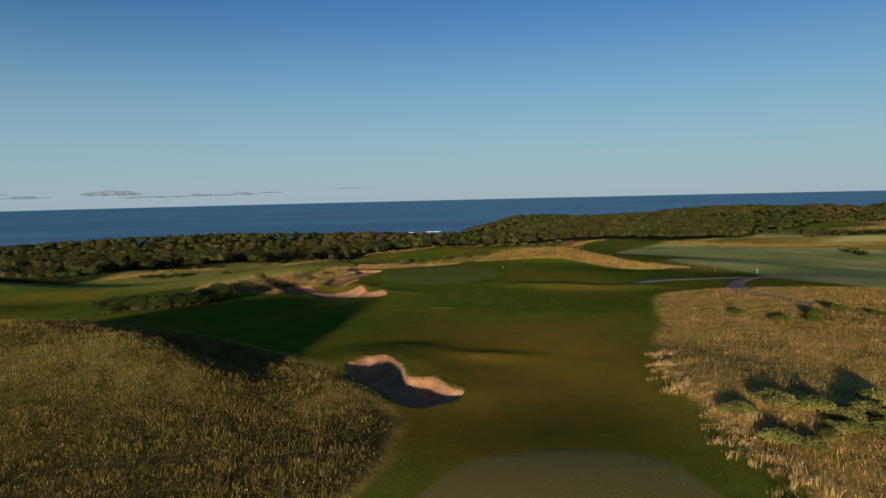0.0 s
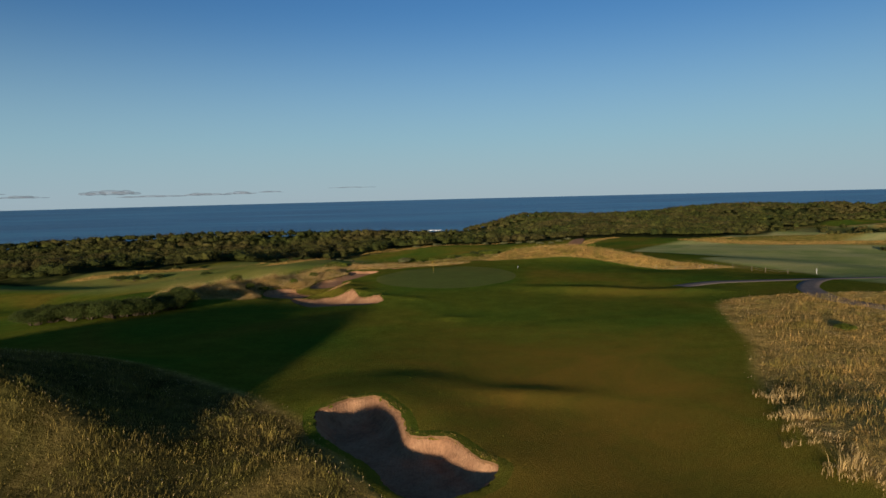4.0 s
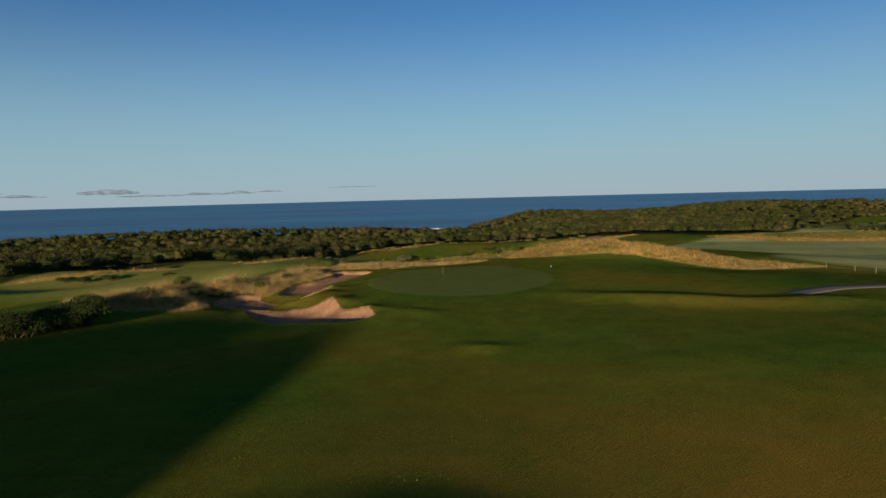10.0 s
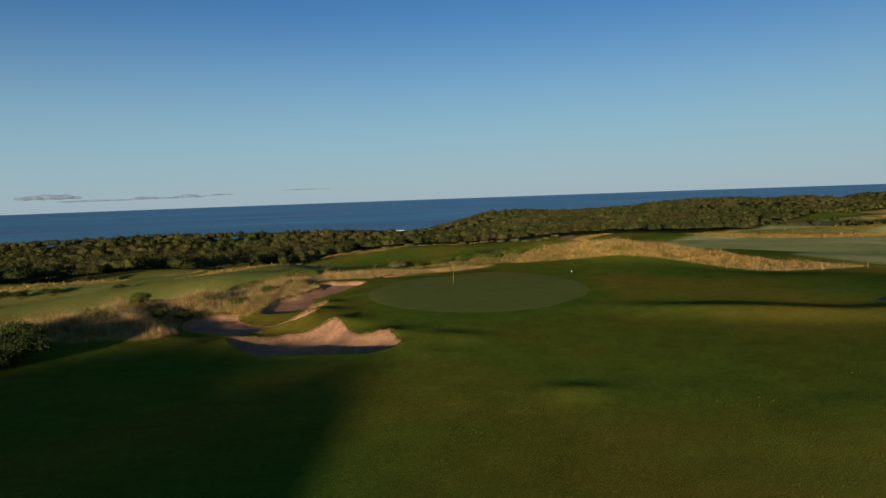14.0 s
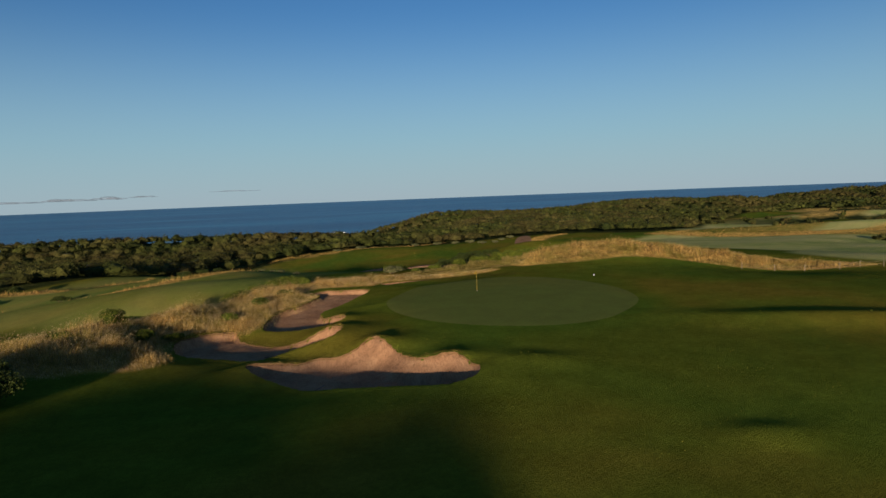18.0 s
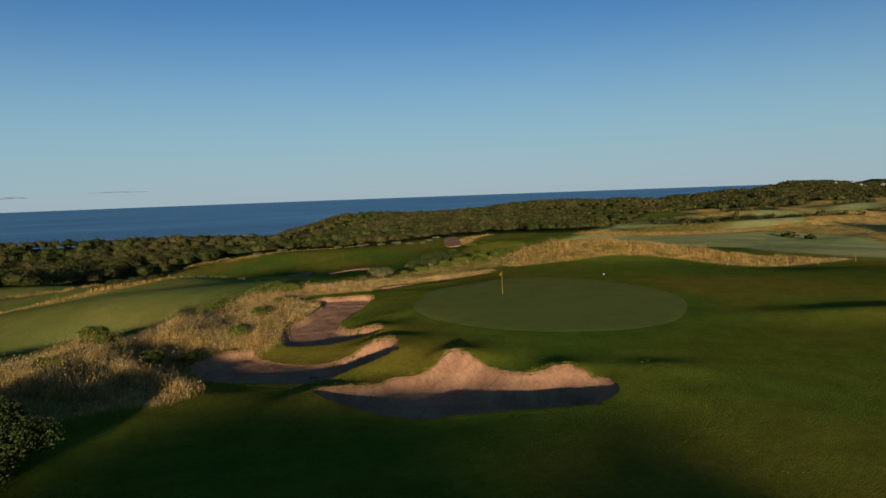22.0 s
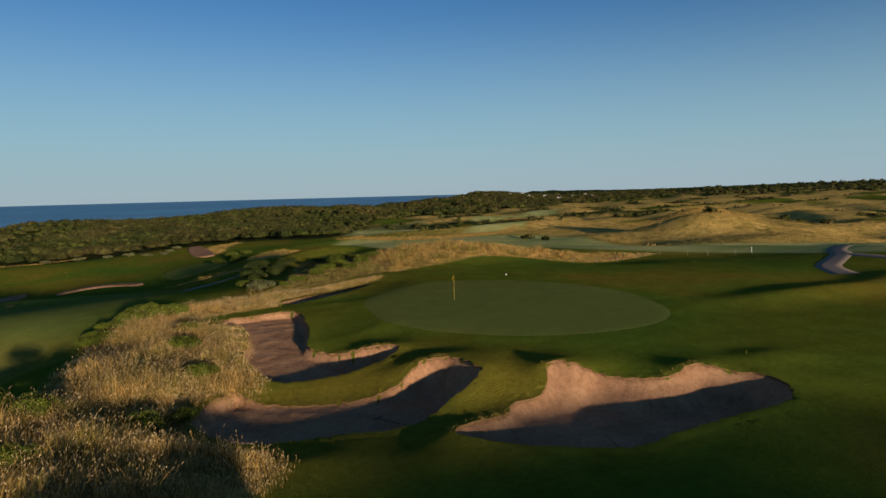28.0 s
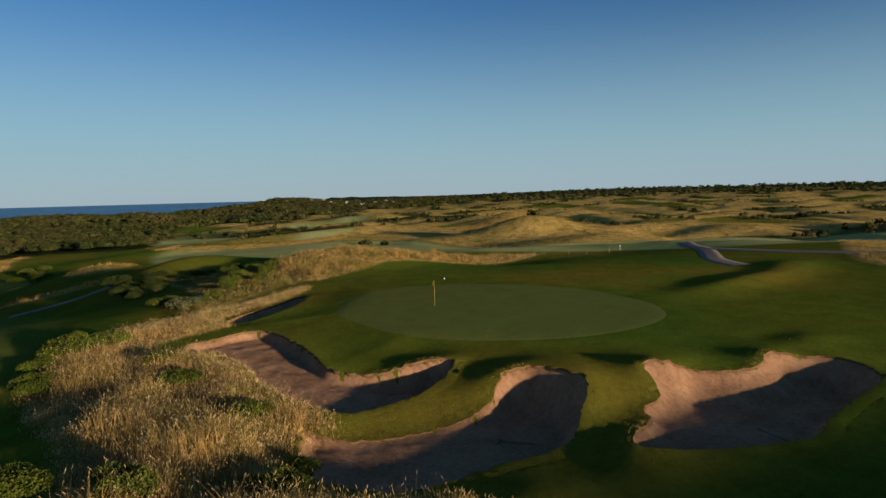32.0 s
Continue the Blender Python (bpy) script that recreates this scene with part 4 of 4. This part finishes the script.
plant(silver, [(19.6, 40.6, 1.3), (22.2, 41.6, 1.5), (24.4, 41, 1.5), (26, 39.4, 1.5), (28.4, 41, 1.7), (20, 36.6, 1.3), (21.6, 35.6, 1.2), (24.6, 38, 1.2), (26.8, 37.4, 1.5), (30.5, 42.5, 1.7), (29.5, 38.5, 1.5), (23.4, 36.8, 1.0), (32.5, 39.8, 1.6), (28, 36, 1.3)],
      "silvery green low shrub with dense small leaves", "silver shrubs in the rough", 0.6)
plant(silver, [(4.7, 177.3, 1.3)], "pale flowering shrub amid dark shrubs", "grey shrubs", 0.9)
discard(silver)
scrub = [make_shrub(6, 1700, 0.13, FAR_GREY, k) for k in (31, 32)]
plant(scrub, [(50, 340, 2.2), (55, 337, 1.9), (46, 348, 2.2), (40, 355, 2.0), (60, 344, 1.9), (33, 366, 2.3), (24, 373, 2.2), (66, 352, 2.0), (-32.5, 207.6, 0.9), (-30, 207, 0.7), (-28, 206.6, 0.9), (-24.7, 203.5, 0.8), (-22, 203, 0.6), (-9.4, 152.8, 1.5), (-4, 358, 2.4), (-14, 350, 2.2)],
      "pale grey-green shrub at the edge of the wood", "grey shrubs", 0.7)
discard(scrub)

holes = [b[0] for b in BUNKERS]
for line, count, per, tall, wide, mat, label, heads in (
    (LEFT_ROUGH, 70000, 6, 0.34, 0.026, GREEN_GRASS, "long olive and straw-coloured rough grass", 0.04),
    (RIGHT_ROUGH, 36000, 6, 0.38, 0.026, GOLD_GRASS, "long golden rough grass", 0.15),
    (RIGHT_ROUGH, 9000, 6, 0.32, 0.026, GREEN_GRASS, "olive grass among the golden rough", 0.0),
    (BACK_ROUGH, 6000, 5, 0.42, 0.03, GREEN_GRASS, "olive and straw grass behind the green", 0.15),
    (RIDGE_ROUGH, 17000, 8, 0.85, 0.016, GOLD_GRASS, "long golden rough grass with pale seed heads", 0.55),
    (RIDGE_ROUGH, 8500, 6, 0.70, 0.022, GREEN_GRASS, "olive-green grass among golden stalks", 0.2),
    (DUNE_ROUGH, 14000, 5, 0.65, 0.035, GOLD_GRASS, "long golden dune grass", 0.2),
    (DUNE_ROUGH, 6000, 5, 0.5, 0.035, GREEN_GRASS, "olive grass among the dune grass", 0.1),
):
    s = scatter(line, count, holes)
    s = s[(np.abs(s[:, 0]) < 0.78 * s[:, 1] + 6) & (s[:, 1] > 18)]
    blades("long_grass", s, per, tall, wide, 0.5, mat, label, heads, 0.26 if wide < 0.03 else 0.2, line)
# the mown fairway's own blades, which stand up to the low sun
FAIRWAY = spline([(-13, 62), (-11, 80), (-9, 100), (-12, 114), (-14, 124), (-12, 142), (0, 147), (14, 153), (30, 153), (44, 140), (52, 126), (52, 114), (44, 104), (34, 96), (27, 80), (21, 62), (17, 52), (8, 46), (2, 52), (-3, 58)], 2.5)
spots = scatter(FAIRWAY, 190000, [GREEN] + holes)
blades("mown_grass", spots, 1, 0.048, 0.05, 0.7, TURF_BLADES, "short mown fairway grass", 0.0, 0.02)
SHADED = spline([(-60, 75), (-30, 74), (-16, 68), (-13, 64), (-11, 80), (-9, 100), (-22, 112), (-33, 111), (-36, 100), (-50, 92)], 2.5)
spots = scatter(SHADED, 60000, holes)
blades("mown_grass", spots, 1, 0.048, 0.05, 0.7, TURF_BLADES, "short mown fairway grass", 0.0, 0.02)
# far dunes: broad tufts, which catch the low sun as the near grass does
s = rng.uniform((55, -60), (420, 330), (120000, 2))
wild = (s[:, 0] > 84) & (s[:, 0] - 0.4 * (s[:, 1] - 200) > 75) & (np.hypot(s[:, 0], s[:, 1] - 90) > 75)
for line in FAR_FAIRWAYS:
    wild &= inside(s[:, 0], s[:, 1], line) < 0
blades("dune_grass", s[wild], 1, 0.32, 0.20, 0.5, GOLD_GRASS, "golden grass on far rolling dunes", 0.0, 0.02)
for line in FAR_GOLD:
    area = 0.5 * abs(np.sum(line[:, 0] * np.roll(line[:, 1], 1) - line[:, 1] * np.roll(line[:, 0], 1)))
    blades("long_grass", scatter(line, min(int(area * 4), 9000)), 3, 0.55, 0.07, 0.4, GOLD_GRASS, "golden grass strip between far fairways", 0.0, 0.3)
# straw tussocks along the edge of the rough beside the tee
edge = RIGHT_ROUGH[(RIGHT_ROUGH[:, 1] < 60) & (RIGHT_ROUGH[:, 0] < 24)]
edge = np.repeat(edge, 16, 0) + rng.normal(0.5, 0.8, (len(edge) * 16, 2))
blades("tussock_grass", edge, 26, 0.52, 0.025, 0.6, STRAW_GRASS, "pale straw tussocks at the edge of the rough", 0.1, 0.2)
# uneven short turf round the tee and on the bunkers' lips
collar = spline([(-3, 28), (-3, 38), (-1.6, 45), (3, 48.5), (10, 52), (18, 50), (17, 38), (17, 28), (14, 28), (13.4, 33), (10, 37), (5, 37.2), (0.6, 35)], 1.5)
blades("short_grass", scatter(collar, 16000, [TEE]), 4, 0.045, 0.025, 0.9, TURF_BLADES, "short uneven turf round the tee", 0.0, 0.07)
for line in holes:
    rim = np.repeat(line, 34, 0) + rng.normal(0, 0.26, (len(line) * 34, 2))
    rim = rim[(inside(rim[:, 0], rim[:, 1], line) < 0.06) & (inside(rim[:, 0], rim[:, 1] - 0.9, line) > 0)]
    patchy = np.sin(rim[:, 0] * 1.7 + 2 * np.sin(rim[:, 1] * 1.1)) + rng.normal(0, 0.7, len(rim)) > -0.6
    blades("lip_grass", rim[patchy], 5, 0.11, 0.018, 1.1, LIP_BLADES, "ragged straw-tipped grass along a bunker lip", 0.0, 0.06)

# ---- things on the course ----


def flagstick(x, y, height=2.13, flag_size=0.42):
    ob = new("flagstick")
    bm = bmesh.new()
    tube(bm, [(0, 0, -0.1), (0, 0, height * 0.5), (0, 0, height)], [0.011, 0.009, 0.008])
    bmesh.ops.create_uvsphere(bm, u_segments=8, v_segments=6, radius=0.022, matrix=Matrix.Translation((0, 0, height)))
    part("pole", bm, YELLOW, ob)
    bm = bmesh.new()
    tube(bm, [(0, 0, -0.08), (0, 0, 0.004)], [0.054, 0.054], 16)
    part("cup", bm, WHITE, ob, "white cup rim set in the turf")
    bm = bmesh.new()
    rows = []
    for i in range(9):
        t = i / 8
        drop = 0.30 * t + 0.18 * t * t
        y0 = 0.035 * math.sin(t * 7)
        w = flag_size * 0.62 * (1 - 0.25 * t)
        rows.append([bm.verts.new((-0.45 * flag_size * t - 0.012, y0 + 0.02 * k, height - 0.03 - drop * flag_size - w * k / 4)) for k in range(5)])
    for a, b in zip(rows, rows[1:]):
        for k in range(4):
            bm.faces.new((a[k], b[k], b[k + 1], a[k + 1]))
    bmesh.ops.solidify(bm, geom=bm.faces[:], thickness=0.004)
    part("flag", bm, CLOTH, ob, "limp yellow cloth flag")
    ob.location = (x, y, at_ground(x, y) + 0.02)
    return tagged(ob, "yellow flagstick with a limp yellow flag", "golf flag", "flagsticks")


flagstick(-2.65, 130.9)
flagstick(16, 318)


def marker(x, y):
    ob = new("marker_post")
    bm = bmesh.new()
    tube(bm, [(0, 0, -0.05), (0, 0, 0.07), (0, 0, 0.13), (0, 0, 0.16)], [0.04, 0.048, 0.048, 0.03], 12)
    part("body", bm, WHITE, ob)
    bm = bmesh.new()
    tube(bm, [(0, 0, 0.158), (0, 0, 0.178), (0, 0, 0.19)], [0.032, 0.03, 0.012], 12)
    part("cap", bm, WHITE, ob)
    ob.location = (x, y, at_ground(x, y))
    tagged(ob, "small white round marker standing on turf", "marker")


marker(13.4, 137.7)


def rake(x, y, turn):
    ob = new("bunker_rake")
    bm = bmesh.new()
    tube(bm, [(0, 0, 0.03), (0.8, 0, 0.06), (1.65, 0, 0.12)], [0.018, 0.017, 0.02], 6)
    part("handle", bm, RAKE, ob)
    bm = bmesh.new()
    box(bm, (0.05, 0.62, 0.05), (0, 0, 0.05), 0.01)
    head = part("rake_head", bm, RAKE, ob)
    for k in range(11):
        bm = bmesh.new()
        tube(bm, [(-0.01, -0.28 + 0.056 * k, 0.05), (-0.03, -0.28 + 0.056 * k, -0.02)], [0.008, 0.005], 5)
        part("tine", bm, RAKE, head)
    ob.matrix_basis = pose(x, y, at_ground(x, y) + 0.05, 0, 0, turn)
    tagged(ob, "dark long-handled bunker rake lying on sand", "rake", "bunker rakes")


rake(-19.3, 105.6, 55)
rake(-22.8, 117.6, -88)
rake(-23.2, 125.3, -80)
rake(-2.6, 47.2, -20)


def gravel_path(points, width):
    p = spline(points + points[-2:0:-1], 1.0)
    p = p[: len(p) // 2 + 1]
    d = np.gradient(p, axis=0)
    d /= np.linalg.norm(d, axis=1)[:, None] + 1e-9
    side = np.stack([-d[:, 1], d[:, 0]], 1)
    rows = []
    for k, drop in ((-0.56, -0.12), (-0.5, 0.015), (-0.2, 0.03), (0.2, 0.03), (0.5, 0.015), (0.56, -0.12)):
        q = p + side * width * k
        rows.append(np.column_stack([q, land(q[:, 0], q[:, 1]) + drop]))
    v, n, f = np.concatenate(rows), len(p), []
    for k in range(5):
        for i in range(n - 1):
            f.append((k * n + i, (k + 1) * n + i, (k + 1) * n + i + 1, k * n + i + 1))
    tagged(sheet("path", v, f, GRAVEL), "pale gravel cart path through turf", "path", kind="structure")


gravel_path([(33, 108), (39, 111), (46, 112), (57, 113.5), (66, 116), (80, 118), (98, 119)], 2.7)
gravel_path([(57, 113.3), (52, 108), (47, 100), (44.5, 90), (48, 80)], 2.7)
gravel_path([(3, 201), (6.3, 197), (9, 191), (11, 187)], 1.7)


def rope_fence(posts):
    ob = new("rope_fence")
    spots = [Vector((x, y, at_ground(x, y))) for x, y in posts]
    for k, p in enumerate(spots):
        last = k >= len(spots) - 1
        bm = bmesh.new()
        box(bm, (0.055, 0.055, 1.0), (p.x, p.y, p.z + 0.4), 0.012, 0.2 * k)
        post = part("post", bm, WHITE if last else TIMBER, ob, "white-painted post" if last else "")
        bm = bmesh.new()
        box(bm, (0.09, 0.09, 0.03), (p.x, p.y, p.z + 0.913), 0.008, 0.2 * k)
        part("post_cap", bm, WHITE if last else TIMBER, post)
    for h in (0.8, 0.45):
        for a, b in zip(spots, spots[1:]):
            bm = bmesh.new()
            pts = [a.lerp(b, t / 8) + Vector((0, 0, h - 0.22 * 4 * (t / 8) * (1 - t / 8) * 0.6)) for t in range(9)]
            tube(bm, [tuple(q) for q in pts], [0.009] * 9, 6)
            part("rope", bm, ROPE, ob)
    tagged(ob, "low post and rope fence along a dune foot", "fence")


rope_fence([(38, 144.4), (41.5, 142.4), (44.6, 140.6), (48.7, 139.2), (52, 139.4), (54.9, 138.6), (56.7, 134.8), (57.8, 132), (60, 128.6), (64.5, 127.6)])


def house(x, y, w, d, h, turn):
    ob = new("house")
    bm = bmesh.new()
    box(bm, (w, d, h + 3), (0, 0, h / 2 - 1.5))
    part("wall", bm, RENDERED, ob, "", False)
    bm = bmesh.new()
    ring = [(-w / 2 - 0.5, -d / 2 - 0.5, h), (w / 2 + 0.5, -d / 2 - 0.5, h), (w / 2 + 0.5, d / 2 + 0.5, h), (-w / 2 - 0.5, d / 2 + 0.5, h)]
    v = [bm.verts.new(q) for q in ring] + [bm.verts.new((-w / 2 + 1, 0, h + 2.4)), bm.verts.new((w / 2 - 1, 0, h + 2.4))]
    for q in ((0, 1, 5, 4), (1, 2, 5), (2, 3, 4, 5), (3, 0, 4), (3, 2, 1, 0)):
        bm.faces.new([v[k] for k in q])
    part("roof", bm, ROOF, ob, "", False)
    for k in range(3):
        bm = bmesh.new()
        box(bm, (w / 6, 0.12, h * 0.4), (-w / 3 + k * w / 3, -d / 2 - 0.03, h * 0.55))
        part("window", bm, GLASS, ob, "", False)
    ob.matrix_basis = pose(x, y, float(land(x, y)) + 3, 0, 0, turn)
    tagged(ob, "pale rendered house with a dark hipped roof", "house", "houses on the far ridge")


for k in range(20):
    t = random.random()
    house(1050 + 1300 * t + random.uniform(-150, 150), 1080 + 260 * t + random.uniform(-200, 200), random.uniform(8, 14), random.uniform(7, 10), random.uniform(2.5, 4), random.uniform(30, 80))
foam = spline([(-52, 713), (-30, 704), (-6, 713), (0, 715), (-8, 711), (-30, 701.5), (-50, 711)], 2)
me = bpy.data.meshes.new("surf")
me.from_pydata([(x, y, -28.4 + 0.5 * math.sin(x / 3)) for x, y in foam], [], [list(range(len(foam)))])
me.materials.append(FOAM)
tagged(new("surf", me), "white breaking surf on the sea", "surf", kind="structure")
# stand-in for a sprinkler's spray, built as a flat patch of water
SPRAY_PATCH = spline([(214, 333), (220, 331), (227, 335), (223, 340), (216, 339)], 1)
tagged(patch("pond", SPRAY_PATCH, SEA, 0.25, 0.5, "small water patch among dunes, in place of sprinkler spray", "pond", 0.02), "", "", "", "structure")


def cloud(az, elevation, width, height, seed):
    """A bank of small flat-based puffs, far out over the sea."""
    r = random.Random(seed)
    bm = bmesh.new()
    for k in range(5):
        u = (k - 2) / 2.4 + r.uniform(-0.12, 0.12)
        s = (1 - abs(u)) * r.uniform(0.6, 1.0) + 0.15
        m = Matrix.Translation((u * width / 2, r.uniform(-60, 60), s * height * 0.35)) @ Matrix.Diagonal((width * 0.16 * (0.6 + s), 60, height * 0.5 * s, 1))
        bmesh.ops.create_icosphere(bm, subdivisions=2, radius=1, matrix=m)
    for v in bm.verts:
        v.co.z = max(v.co.z, 0.0) + 0.2 * height * noise.noise(v.co / 45)
    a = radians(az)
    ob = part("cloud", bm, CLOUD)
    ob.matrix_basis = pose(4450 * math.sin(a), 4450 * math.cos(a), 9 + 4450 * math.tan(radians(elevation)), 0, 0, -az)
    tagged(ob, "small grey flat-based cloud low over the sea", "cloud", "clouds over the sea")


for k, (az, el, w, h) in enumerate(((-27.5, 0.75, 330, 46), (-33.5, 0.6, 260, 18), (-24.5, 0.5, 380, 16), (-20.5, 0.55, 300, 20), (-17.6, 0.6, 220, 24), (-15, 0.7, 160, 12), (-8, 0.95, 300, 7), (-35.5, 0.9, 160, 12))):
    cloud(az, el, w, h, k)
